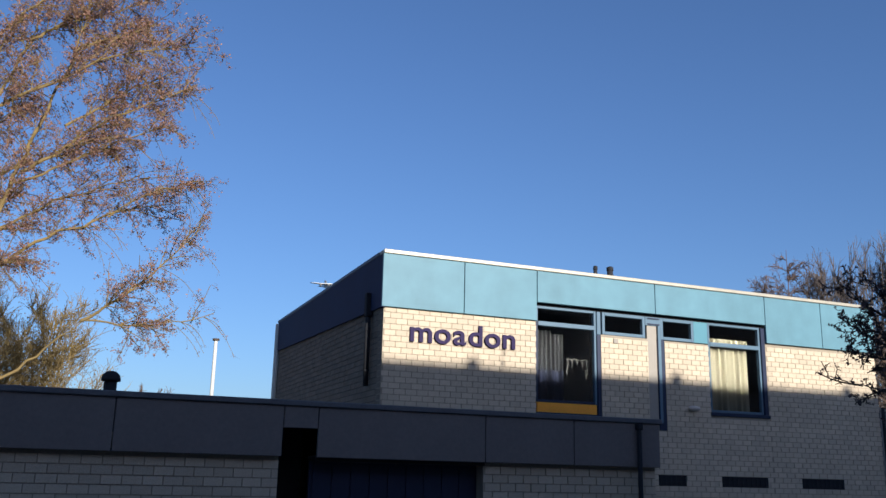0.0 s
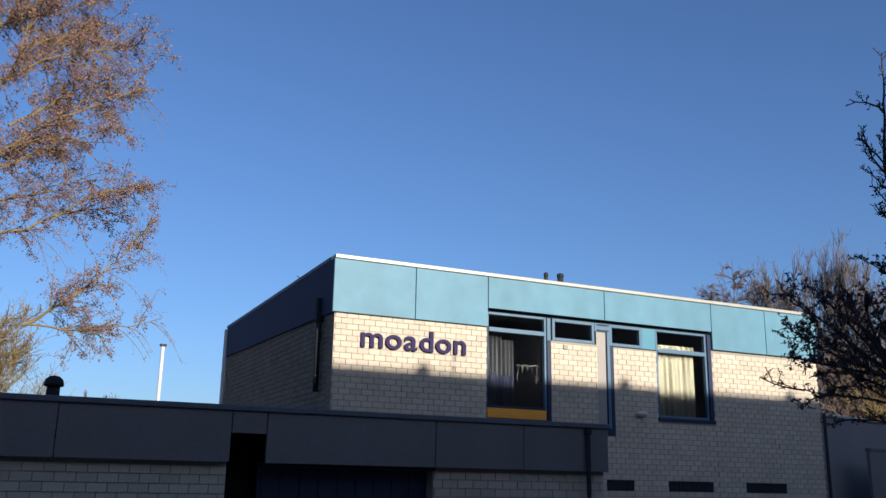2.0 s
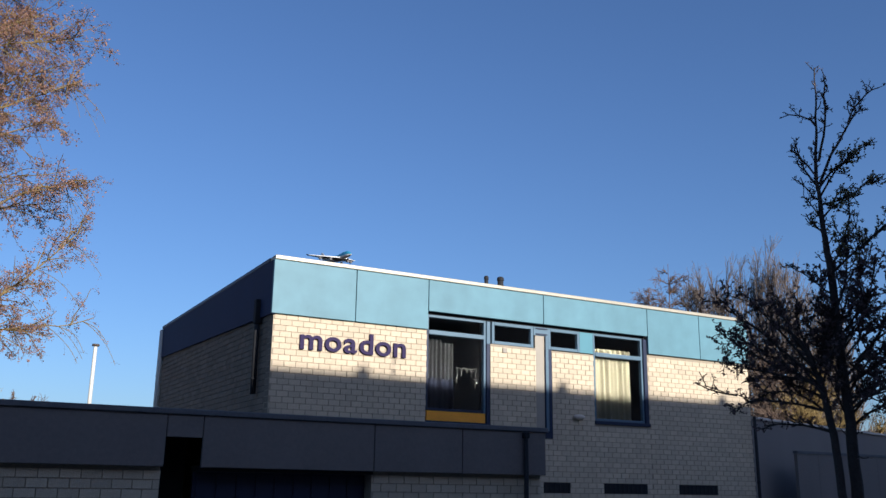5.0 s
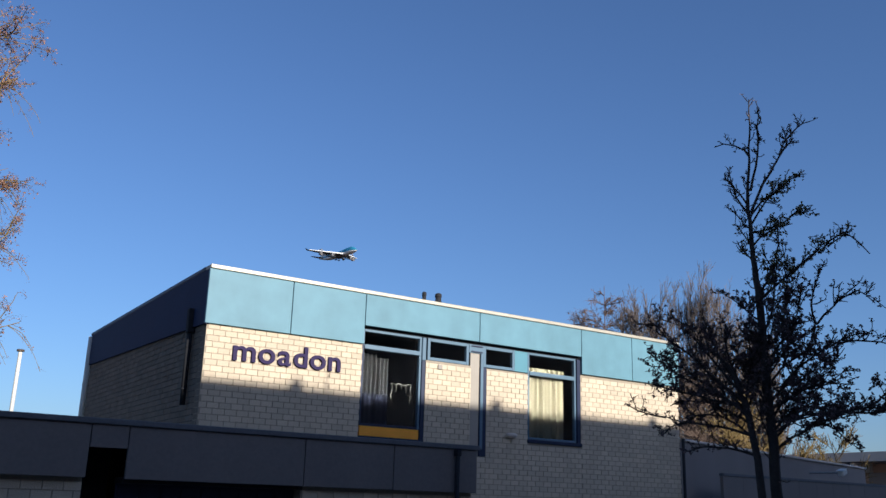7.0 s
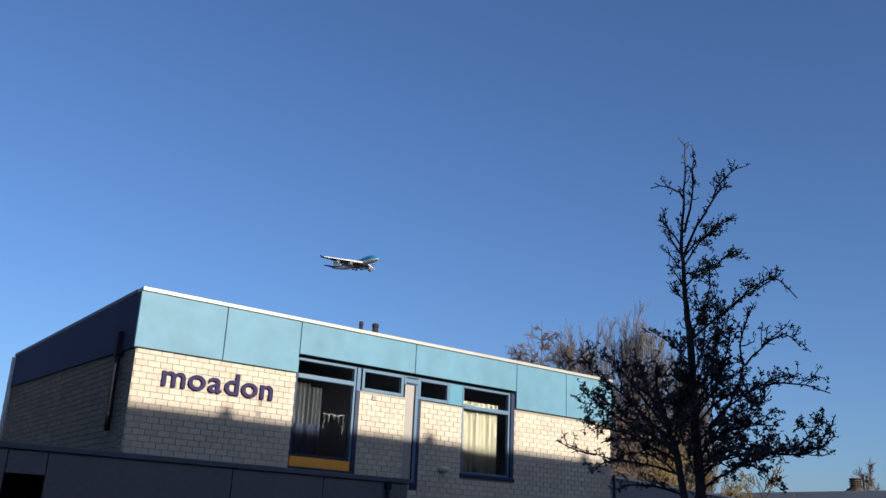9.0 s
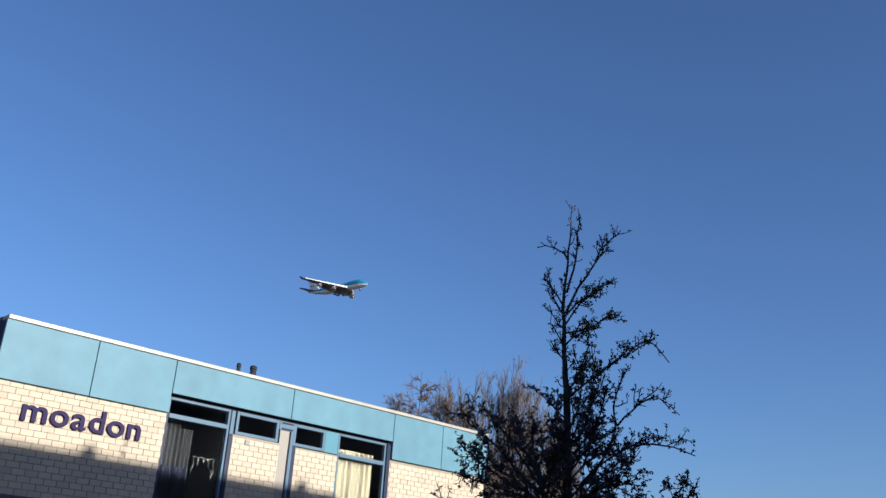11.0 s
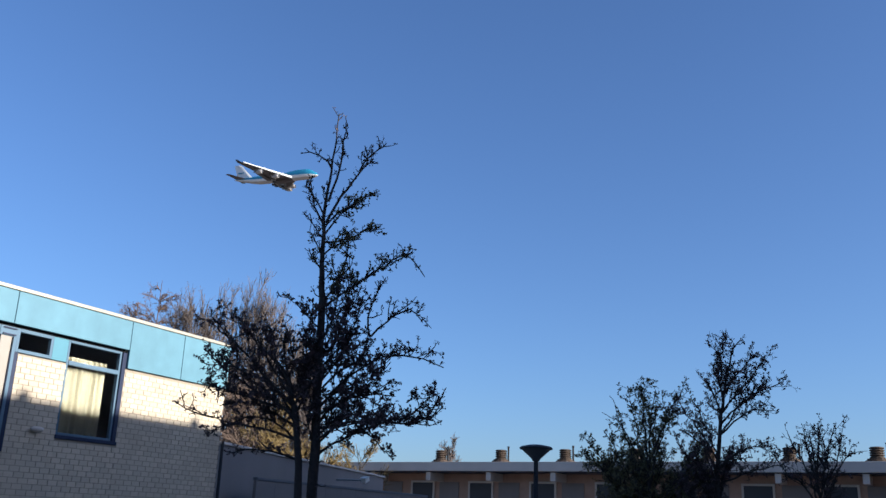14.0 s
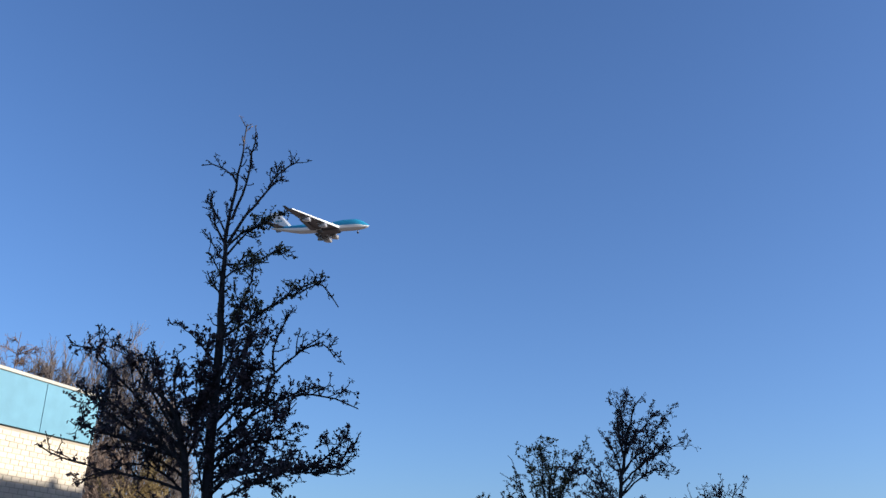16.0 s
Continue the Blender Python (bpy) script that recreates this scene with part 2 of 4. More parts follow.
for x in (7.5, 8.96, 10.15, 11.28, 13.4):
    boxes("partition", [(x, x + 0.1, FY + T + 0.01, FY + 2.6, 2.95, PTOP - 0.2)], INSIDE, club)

# fascia panels and the edge cap
for x0, x1, z0 in ((LX, 6.25, PBOT), (6.25, 7.69, PBOT), (7.69, 10.24, PMID), (10.24, 12.88, PMID), (12.88, 14.34, PBOT - 0.02), (14.34, RX, PBOT - 0.02)):
    boxes("fascia_panel", [(x0 + 0.007 if x0 > LX else LX - 0.052, x1 - 0.007, FY - 0.055, FY + 0.004, z0 + 0.01, PTOP)], PANEL, club, "weathered cyan fascia panel", 0.004)
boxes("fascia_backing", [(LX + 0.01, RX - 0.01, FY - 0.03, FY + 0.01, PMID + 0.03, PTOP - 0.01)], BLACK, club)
boxes("edge_cap", [(LX - 0.05, RX + 0.03, FY - 0.085, FY + 0.2, PTOP + 0.002, ROOF)], CAP, club, "bright aluminium roof edge", 0.008)
# Side run of the cap: its shade is put in as navy.
boxes("edge_cap", [(LX - 0.06, LX + 0.2, FY + 0.2, BY + 0.05, PTOP + 0.002, ROOF)], NAVY, club, "roof edge darkened for the shaded side", 0.008)
# side fascia, its lower edge rising slightly to the back; its colour carries the shade
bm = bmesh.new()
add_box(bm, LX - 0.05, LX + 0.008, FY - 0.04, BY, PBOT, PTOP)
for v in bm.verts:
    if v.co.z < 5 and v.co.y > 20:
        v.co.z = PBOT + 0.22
finish("side_fascia", bm, PANEL_DARK, club, "dark blue side fascia, shade in the colour")

# ---- windows of the club building ----
def window(x0, x1, z0, z1, bars, parent, frame_mat=FRAME_BLUE, w=0.055, y=FY + 0.03, low_shade_mat=None, ajar=0.0):
    """A frame with mullions; bars are heights of transoms."""
    win = anchor("window", (0, 0, 0), "", "")
    win.parent = parent
    # A second material puts the shade of the lower frame into its colour.
    split = bars[0] + 0.04 if bars and low_shade_mat else z0
    if split > z0:
        boxes("frame", [(x0, x0 + w, y, y + 0.08, z0, split)], low_shade_mat, win, bevel=0.005)
    boxes("frame", [(x0, x0 + w, y, y + 0.08, split, z1)], frame_mat, win, bevel=0.005)
    boxes("frame", [(x1 - w, x1, y, y + 0.08, z0, z1)], frame_mat, win, bevel=0.005)
    boxes("frame", [(x0 + w, x1 - w, y, y + 0.08, z1 - w, z1)], frame_mat, win, bevel=0.005)
    boxes("frame", [(x0 + w, x1 - w, y, y + 0.08, z0, z0 + w)], low_shade_mat or frame_mat, win, bevel=0.005)
    edges = [z0 + w] + [b for b in bars] + [z1 - w]
    for b in bars:
        boxes("transom", [(x0 + w, x1 - w, y - 0.012, y + 0.08, b - 0.04, b + 0.04)], frame_mat, win, bevel=0.005)
    lo = z0 + w
    for hi in [b - 0.04 for b in bars] + [z1 - w]:
        pane = boxes("pane", [(x0 + w + 0.002, x1 - w - 0.002, y + 0.035, y + 0.041, lo + 0.002, hi - 0.002)], GLASS, win)
        pane.visible_shadow = False
        if ajar and hi > z1 - w - 0.01:
            # a top-hung light, set slightly ajar
            hinge = Vector((0, y + 0.038, hi))
            pane.data.transform(Matrix.Translation(hinge) @ Matrix.Rotation(-radians(ajar), 4, "X") @ Matrix.Translation(-hinge))
        lo = hi + 0.08
    return win


# Navy low frame: the shade below is put into the colour.
window(7.70, 8.965, 3.27, PMID - 0.04, [4.68], club, w=0.045, low_shade_mat=NAVY, ajar=1.5)
window(9.10, 10.05, 4.58, PMID - 0.04, [], club, w=0.06)
window(10.40, 11.17, 4.58, PMID - 0.04, [], club, w=0.06)
window(11.50, 12.78, 3.26, PMID - 0.04, [4.58], club, w=0.045)
# Black strip for the shadow that the fascia casts on the window heads.
boxes("head_shadow_strip", [(7.70, 12.87, FY + 0.06, FY + 0.2, PMID - 0.036, PMID + 0.05)], BLACK, club)
boxes("jamb", [(8.967, 9.048, FY + 0.0, FY + 0.13, 4.56, PMID - 0.05)], FRAME_BLUE, club, bevel=0.006)
# Lower part of the light-blue jamb, its shade put in as navy.
boxes("jamb", [(8.967, 9.048, FY + 0.004, FY + 0.13, 3.08, 4.558)], NAVY, club, "lower jamb, navy for its shade", 0.006)
boxes("vent_plate", [(9.31, 9.41, FY - 0.03, FY, 4.42, 4.51)], PALE, club, "small grey vent plate", 0.006)
# Right jamb, turned from the sun; its shade is put in as navy.
boxes("jamb", [(12.782, 12.878, FY - 0.005, FY + 0.13, 3.20, PMID - 0.05)], NAVY, club, bevel=0.006)
boxes("infill_panel", [(11.17, 11.495, FY + 0.03, FY + 0.1, 4.58, PMID - 0.045)], FRAME_CYAN, club, "bright cyan infill panel")
boxes("infill_panel", [(10.05, 10.40, FY + 0.02, FY + 0.1, 4.83, PMID - 0.045)], FRAME_BLUE, club)
for z in (4.845, 4.955):
    boxes("louvre_bar", [(10.10, 10.36, FY - 0.002, FY + 0.018, z, z + 0.022)], NAVY, club)
boxes("orange_panel", [(7.72, 8.95, FY + 0.02, FY + 0.1, 3.09, 3.265)], ORANGE, club, "orange panel below the window", 0.004)
boxes("pale_panel", [(10.085, 10.30, FY + 0.03, FY + 0.1, 2.87, 4.825)], PALE, club, "narrow pale upright panel")
boxes("dark_jamb", [(10.30, 10.455, FY + 0.0, FY + 0.12, 2.87, 4.57)], NAVY, club)
boxes("slim_post", [(10.31, 10.37, FY - 0.012, FY + 0.02, 3.0, 4.83)], FRAME_BLUE, club)
boxes("sill", [(11.47, 12.89, FY - 0.03, FY + 0.1, 3.19, 3.255)], NAVY, club, "navy window sill", 0.006)
boxes("sill", [(7.70, 9.04, FY - 0.02, FY + 0.1, 3.03, 3.085)], NAVY, club, "", 0.006)
boxes("wall_fill", [(9.05, 10.08, FY + 0.12, FY + T, 4.572, 4.60), (10.46, 11.48, FY + 0.12, FY + T, 4.557, 4.60)], MORTAR, club)


def curtain(x0, x1, z0, z1, y, mat, label, folds):
    s = Soup()
    n = max(8, int((x1 - x0) * 60))
    for k in range(n + 1):
        x = x0 + (x1 - x0) * k / n
        yy = y + 0.02 * math.sin(k / n * folds * 6.283) + 0.012 * math.sin(k * 0.9)
        s.v += [Vector((x, yy, z0)), Vector((x, yy + 0.01, z1)), Vector((x, yy + 0.006, z0)), Vector((x, yy + 0.016, z1))]
    for k in range(n):
        q = 4 * k
        s.f += [(q, q + 4, q + 5, q + 1), (q + 2, q + 3, q + 7, q + 6)]
    ob = s.mesh("curtain", mat)
    smooth(ob)
    return tagged(ob, label, "curtain")


curtain(11.53, 12.53, 3.30, 4.53, FY + 0.155, CURTAIN, "cream curtain drawn across the window", 6)
curtain(11.53, 12.60, 4.60, 4.73, FY + 0.2, CURTAIN, "cream curtain behind the fanlight", 8)
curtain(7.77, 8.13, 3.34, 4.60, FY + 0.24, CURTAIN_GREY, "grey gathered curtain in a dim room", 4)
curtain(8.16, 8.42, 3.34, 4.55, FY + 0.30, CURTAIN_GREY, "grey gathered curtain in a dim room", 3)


def cloth_highlights():
    """Pale crumpled strips behind the glass, standing in for highlights on rumpled cloth."""
    rng = random.Random(8)
    s = Soup()
    for x, z, drop in ((8.42, 4.10, 0.30), (8.52, 4.06, 0.12), (8.62, 4.08, 0.08), (8.72, 4.09, 0.14), (8.84, 4.07, 0.33), (8.80, 3.90, 0.12)):
        pts = [Vector((x + rng.gauss(0, 0.018), FY + 0.16 + rng.gauss(0, 0.01), z - drop * k / 6)) for k in range(7)]
        s.tube(pts, [0.003 + 0.007 * rng.random() for _ in pts], 5)
    top = [Vector((8.40 + 0.055 * k, FY + 0.16, 4.085 + rng.gauss(0, 0.016))) for k in range(9)]
    s.tube(top, [0.004 + 0.006 * rng.random() for _ in top], 5)
    tagged(s.mesh("streamer", HIGHLIGHT), "pale strips for highlights on crumpled cloth inside the window", "streamer")


cloth_highlights()
# Added sheet behind the glass that imitates a bluish reflection.
curtain(7.77, 8.36, 3.32, 3.86, FY + 0.18, REFLECTION_BLUE, "dark blue sheet for the reflection low in the window", 3)

# ventilation slots
for x0, x1 in VENTS:
    v = anchor("wall_vent", (0, 0, 0), "", "")
    v.parent = club
    boxes("recess", [(x0, x1, FY - 0.003, FY + 0.02, *VENT_Z)], BLACK, v)
    k = x0 + 0.03
    while k < x1 - 0.02:
        boxes("slat", [(k, k + 0.025, FY - 0.012, FY, VENT_Z[0] + 0.01, VENT_Z[1] - 0.01)], METAL_DARK, v)
        k += 0.11

# ---- bricks ----
PITCH, COURSE, JOINT = 0.205, 0.0985, 0.011


def brick_mesh(w):
    me = bpy.data.meshes.new("brick")
    bm = bmesh.new()
    add_box(bm, 0, w, 0, 0.03, 0, COURSE - JOINT)
    bm.to_mesh(me)
    bm.free()
    me.materials.append(BLOCK)
    return me


def lay(fields, y, holes=()):
    """Running bond over the fields of a wall that faces -y: yields x, width, z of each block."""
    for x0, x1, z0, z1 in fields:
        row = math.ceil(z0 / COURSE - 0.3)
        while (row + 1) * COURSE - JOINT <= z1 + 0.02:
            z = row * COURSE
            x = math.floor(x0 / PITCH) * PITCH - (PITCH / 2 if row % 2 else 0)
            while x < x1:
                a, b = max(x, x0), min(x + PITCH - JOINT, x1)
                pieces = [(a, b)]
                for h0, h1, h2, h3 in holes:
                    if z + COURSE - JOINT > h2 + 0.005 and z < h3 - 0.005:
                        pieces = [q for p, r in pieces for q in ((p, min(r, h0)), (max(p, h1), r)) if q[1] > q[0]]
                for p, r in pieces:
                    if r - p > 0.03:
                        yield p, r - p, z
                x += PITCH
            row += 1


def brickwork(parent, fields, y, near, holes=(), turn=None):
    rng = random.Random(7)
    full = brick_mesh(PITCH - JOINT)
    rest = bmesh.new()
    count = 0
    for x, w, z in lay(fields, y, holes):
        out = rng.uniform(0, 0.004)
        if turn is None and near(x, z) and abs(w - PITCH + JOINT) < 1e-4 and count < 300:
            ob = new("brick", full)
            ob.parent = parent
            ob.location = (x, y - out, z)
            count += 1
        elif turn is None:
            add_box(rest, x, x + w, y - out, y + 0.03, z, z + COURSE - JOINT)
        else:
            add_box(rest, turn - out, turn + 0.03, x, x + w, z, z + COURSE - JOINT)
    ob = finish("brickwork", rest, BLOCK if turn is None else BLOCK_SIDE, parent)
    tagged(ob, kind="stuff")


# ---- letters of the sign ----
sign = anchor("wall_sign", (5.265, FY, 4.16), "violet raised lettering on the pale block wall", "sign")
cursor, letters = 0.0, []
for ch in "moadon":
    cu = bpy.data.curves.new("letter", "FONT")
    cu.body, cu.size, cu.extrude, cu.bevel_depth, cu.bevel_resolution = ch, 0.505, 0.016, 0.004, 1
    cu.offset = 0.006
    tmp = new("letter_curve", cu)
    bpy.context.view_layer.update()
    me = bpy.data.meshes.new_from_object(tmp.evaluated_get(bpy.context.evaluated_depsgraph_get()))
    bpy.data.objects.remove(tmp)
    me.transform(Matrix.Diagonal((1.15, 1, 1, 1)))
    xs = [v.co.x for v in me.vertices]
    letters.append((me, min(xs), max(xs)))
widths = [b - a for _, a, b in letters]
gap = (1.99 - sum(widths)) / 5
for (me, a, b), w in zip(letters, widths):
    me.materials.clear()
    me.materials.append(LETTER)
    me.transform(Matrix.Translation((cursor - a, 0, 0)))
    ob = new("letter", me)
    ob.parent = sign
    ob.matrix_basis = pose(0, -0.026, 0, 90, 0, 0)
    cursor += w + gap

# ---- small things on the club building ----
lamp = anchor("wall_light", (11.02, FY, 3.30), "small off-white bulkhead light on the block wall", "wall light")
bm = bmesh.new()
lathe(bm, [(0.05, -0.05), (0.11, -0.03), (0.13, 0.0), (0.12, 0.03), (0.06, 0.045)], sides=16)
for v in bm.verts:
    v.co.y = v.co.y * 0.6 - 0.085
smooth(part("body", bm, EAVE, lamp))
boxes("bracket", [(-0.05, 0.05, -0.03, 0.0, -0.04, 0.03)], ZINC, lamp)


def pipe(name, x, y, z0, z1, r, mat, label, hopper=0.0):
    ob = anchor(name, (x, y, z0), label, "downpipe")
    bm = bmesh.new()
    lathe(bm, [(r, 0), (r, z1 - z0)], sides=12)
    smooth(part("tube", bm, mat, ob))
    if hopper:
        boxes("hopper", [(-r * 1.3, r * 1.3, -r * 1.3, r * 1.3, z1 - z0 - hopper, z1 - z0 + 0.02)], mat, ob, bevel=0.01)
    for z in (0.25, (z1 - z0) * 0.6):
        bm = bmesh.new()
        lathe(bm, [(r + 0.008, 0), (r + 0.008, 0.03)], (0, 0, z), 12)
        part("clip", bm, mat, ob)
    return ob


pipe("downpipe", LX - 0.072, 15.15, 3.42, 5.02, 0.048, METAL_DARK, "black downpipe with a hopper on the side wall", 0.4)
# White stands in for the bright sky reflected by this zinc pipe.
pipe("downpipe", LX - 0.06, BY + 0.0, 2.7, 5.6, 0.06, WHITE, "pale downpipe at the rear corner")
pipe("downpipe", RX + 0.05, FY - 0.05, 0.0, 3.55, 0.035, METAL_DARK, "thin dark downpipe at the wall's end")
for x, y, h, r in ((10.61, 17.2, 0.95, 0.055), (10.99, 17.2, 0.97, 0.085)):
    ch = anchor("flue", (x, y, PTOP + 0.02), "dark metal flue on the flat roof", "flue")
    bm = bmesh.new()
    lathe(bm, [(r * 1.3, 0), (r * 0.95, h * 0.8), (r * 0.8, h * 0.82), (r * 0.8, h * 0.9)], sides=14)
    smooth(part("tube", bm, METAL_DARK, ch))
    bm = bmesh.new()
    lathe(bm, [(r * 0.8, h * 0.9), (r * 0.95, h * 0.91), (r * 0.9, h * 0.98), (r * 0.5, h)], sides=14)
    part("cowl", bm, METAL_DARK, ch)

# ---- low front block ----
LY, LL, LR = 10.1, -9.0, 7.13
low = anchor("low_annex", (0, 0, 0), "low flat-roofed annex of pale blocks with a dark grey fascia", "building")
LOWF = [(LL, 2.22, 0, 2.10), (4.69, LR, 0, 2.10)]
walls_low = [boxes("wall", [(x0, x1, LY + 0.1 + SKIN, LY + 0.1 + T, z0, z1)], MORTAR, low) for x0, x1, z0, z1 in LOWF]
boxes("wall_end", [(LR - T, LR - 0.002, LY + 0.1 + T, FY - 0.005, 0, 2.6)], BLOCK, low)
boxes("wall_back", [(LL, LX - 0.1, 16.0, 16.2, 0, 2.6)], BLOCK, low)
boxes("wall_end", [(LL, LL + T, LY + 0.1 + T, 16.0, 0, 2.6)], BLOCK, low)
boxes("roof", [(LL, LX - 0.08, LY + 0.04, 16.2, 2.52, 2.64), (LX - 0.08, LR - 0.02, LY + 0.04, FY - 0.06, 2.52, 2.64)], ROOFING, low)
for x0, x1, z0 in ((LL, -4.2, 2.10), (-4.2, -1.9, 2.10), (-1.9, 0.47, 2.10), (0.47, 2.23, 2.10), (2.23, 2.62, 2.41), (2.62, 4.67, 2.10), (4.67, 5.88, 2.10), (5.88, LR + 0.02, 2.10)):
    boxes("fascia_panel", [(x0 + 0.005, x1 - 0.005, LY, LY + 0.05, z0, 2.645)], GREY_PANEL, low, "", 0.004)
boxes("fascia_backing", [(LL, LR, LY + 0.03, LY + 0.09, 2.45, 2.63)], BLACK, low)
boxes("fascia_return", [(LR - 0.03, LR + 0.02, LY + 0.052, FY - 0.07, 2.10, 2.645)], GREY_PANEL, low)
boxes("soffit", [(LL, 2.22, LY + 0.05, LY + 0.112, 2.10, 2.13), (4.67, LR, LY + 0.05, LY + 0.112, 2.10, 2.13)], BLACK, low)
boxes("roof_lip", [(LL, LR + 0.05, LY - 0.03, LY + 0.16, 2.648, 2.71)], GREY_LIP, low, "", 0.008)
boxes("recess_wall", [(2.22, 2.62, LY + 0.7, LY + 0.8, 0, 2.5), (2.1, 2.22, LY + 0.36, LY + 0.8, 0, 2.5)], BLACK, low)
boxes("garage_door", [(2.62, 3.65, LY + 0.30, LY + 0.36, 0, 2.06)], NAVY, low, "dark navy garage door")
boxes("garage_door", [(3.66, 4.69, LY + 0.30, LY + 0.36, 0, 2.06)], NAVY, low, "dark navy garage door")
boxes("door_head", [(2.62, 4.69, LY + 0.06, LY + 0.4, 2.06, 2.12)], BLACK, low)
for k in range(9):
    boxes("door_board", [(2.66 + k * 0.225, 2.86 + k * 0.225, LY + 0.285, LY + 0.30, 0.02, 2.03)], NAVY, low)
pipe("downpipe", 6.81, LY - 0.04, 0.0, 2.62, 0.03, METAL_DARK, "dark downpipe on the annex front", 0.06)
cowl = anchor("roof_vent", (0.43, 10.95, 2.64), "black mushroom-capped vent pipe on the annex roof", "vent")
bm = bmesh.new()
lathe(bm, [(0.07, 0), (0.07, 0.26)], sides=16)
smooth(part("tube", bm, METAL_DARK, cowl))
bm = bmesh.new()
lathe(bm, [(0.085, 0.235), (0.105, 0.24), (0.105, 0.27), (0.09, 0.315), (0.055, 0.345), (0.015, 0.355)], sides=18)
smooth(part("cap", bm, METAL_DARK, cowl))

# ---- low wall and outhouse to the east of the club ----
east = anchor("east_outhouse", (16.1, 14.8, 0), "low grey rendered outhouse with a dark lower wall", "building")
east.matrix_world = pose(16.1, 14.8, 0, 0, 0, 15.6)
boxes("wall", [(0, 12.9, 0, 0.25, 0, 3.52)], RENDER_WALL, east)
boxes("coping", [(-0.02, 12.95, -0.05, 0.3, 3.522, 3.58)], EAVE, east, "pale coping", 0.006)
boxes("wall_end", [(12.65, 12.9, 0.252, 6, 0, 3.50)], RENDER_WALL, east)
boxes("roof", [(0, 12.88, 0.26, 6, 3.3, 3.45)], ROOFING, east)
boxes("seam", [(5.6, 5.62, -0.008, 0.0, 0, 3.5)], BLACK, east)
screen = anchor("dark_screen_wall", (16.9, 14.3, 0), "dark grey boarded screen before the outhouse", "screen wall")
screen.matrix_world = pose(16.9, 14.3, 0, 0, 0, 4.0)
k = 0.0
while k < 9.0:
    boxes("board", [(k, k + 0.745, 0, 0.08, 0, 2.78)], GREY_PANEL, screen)
    k += 0.75
boxes("rail", [(0, 9.0, -0.02, 0.1, 2.782, 2.84)], GREY_LIP, screen)
cctv = anchor("security_camera", (21.6, 14.55, 3.02), "white security camera on a bracket", "camera housing")
cctv.matrix_world = pose(21.6, 14.75, 3.06, 0, -14, 12)
boxes("body", [(-0.17, 0.15, -0.34, -0.2, -0.07, 0.07)], WHITE, cctv, bevel=0.03)
boxes("visor", [(-0.2, 0.1, -0.36, -0.18, 0.072, 0.085)], WHITE, cctv)
boxes("bracket", [(0.04, 0.1, -0.22, 0.62, -0.04, 0.0)], ZINC, cctv)

# ---- terrace house across the green (east) ----
EX = 45.0
terr = anchor("terrace_house", (EX, 0, -0.14), "long low terrace with a white roof edge and clay chimney pots", "building")
boxes("roof", [(-1.0, 9, -45, 40, 5.02, 5.2)], ROOFING, terr)
boxes("roof_edge", [(-1.1, -0.95, -45, 40, 4.92, 5.39)], EAVE, terr, "white painted roof edge board", 0.01)
boxes("soffit", [(-0.95, 0.6, -45, 40, 4.88, 4.95)], NAVY, terr)
boxes("wall", [(0.6, 0.85, -45, 40, 0, 4.88)], BRICK_HOUSE, terr)
boxes("wall", [(0.85, 9, 39.8, 40, 0, 5.0), (0.85, 9, -45, -44.8, 0, 5.0), (8.8, 9, -44.8, 39.8, 0, 5.0)], RENDER_WALL, terr)
for k in range(-11, 10):
    y = 3.27 + 3.59 * k
    boxes("beam_end", [(-0.94, 0.6, y + 0.35, y + 0.62, 4.45, 4.87)], EAVE, terr)
    w = anchor("window", (0, 0, 0), "", "")
    w.parent = terr
    boxes("frame", [(0.52, 0.6, y + 0.9, y + 1.0, 2.9, 4.5), (0.52, 0.6, y + 2.3, y + 2.4, 2.9, 4.5), (0.52, 0.6, y + 1.0, y + 2.3, 4.4, 4.5), (0.52, 0.6, y + 1.0, y + 2.3, 2.9, 3.0)], EAVE, w)
    boxes("pane", [(0.56, 0.597, y + 1.0, y + 2.3, 3.0, 4.4)], AIR_DARK, w)
    boxes("wall_panel", [(0.55, 0.6, y - 0.6, y + 0.6, 2.6, 4.44)], RENDER_WALL, terr)
pot0 = anchor("chimney_pot", (EX - 0.45, 3.27, 5.04), "ringed brown clay chimney pot on a flat roof", "chimney pot", "chimney pots along the terrace")
bm = bmesh.new()
lathe(bm, [(0.5, 0), (0.5, 0.28), (0.42, 0.3), (0.42, 0.36), (0.3, 0.38)], sides=14)
part("base", bm, POT, pot0)
for k in range(5):
    bm = bmesh.new()
    z = 0.37 + k * 0.1
    lathe(bm, [(0.23, z), (0.31, z + 0.025), (0.31, z + 0.06), (0.23, z + 0.098)], sides=14)
    part("ring", bm, POT, pot0)
bm = bmesh.new()
lathe(bm, [(0.05, 0), (0.05, 0.98), (0.07, 0.99), (0.07, 1.04)], (0, -0.42, 0), 8)
part("side_flue", bm, METAL_DARK, pot0)
for k in range(-11, 7):
    if k:
        copy_thing(pot0, Matrix.Translation((EX - 0.45, 3.27 + 3.59 * k, 5.04)))

# ---- terrace behind the viewer, which shades the lower walls ----
HY = -7.0
HZ = 3.82 + (FY - HY) / math.cos(az) * math.tan(el)
rear = anchor("rear_terrace", (0, HY, 0), "long brick terrace behind the viewer with chimney pots", "building")
boxes("wall", [(-70, 40, -0.3, -0.05, 0, HZ - 0.3)], BRICK_HOUSE, rear)
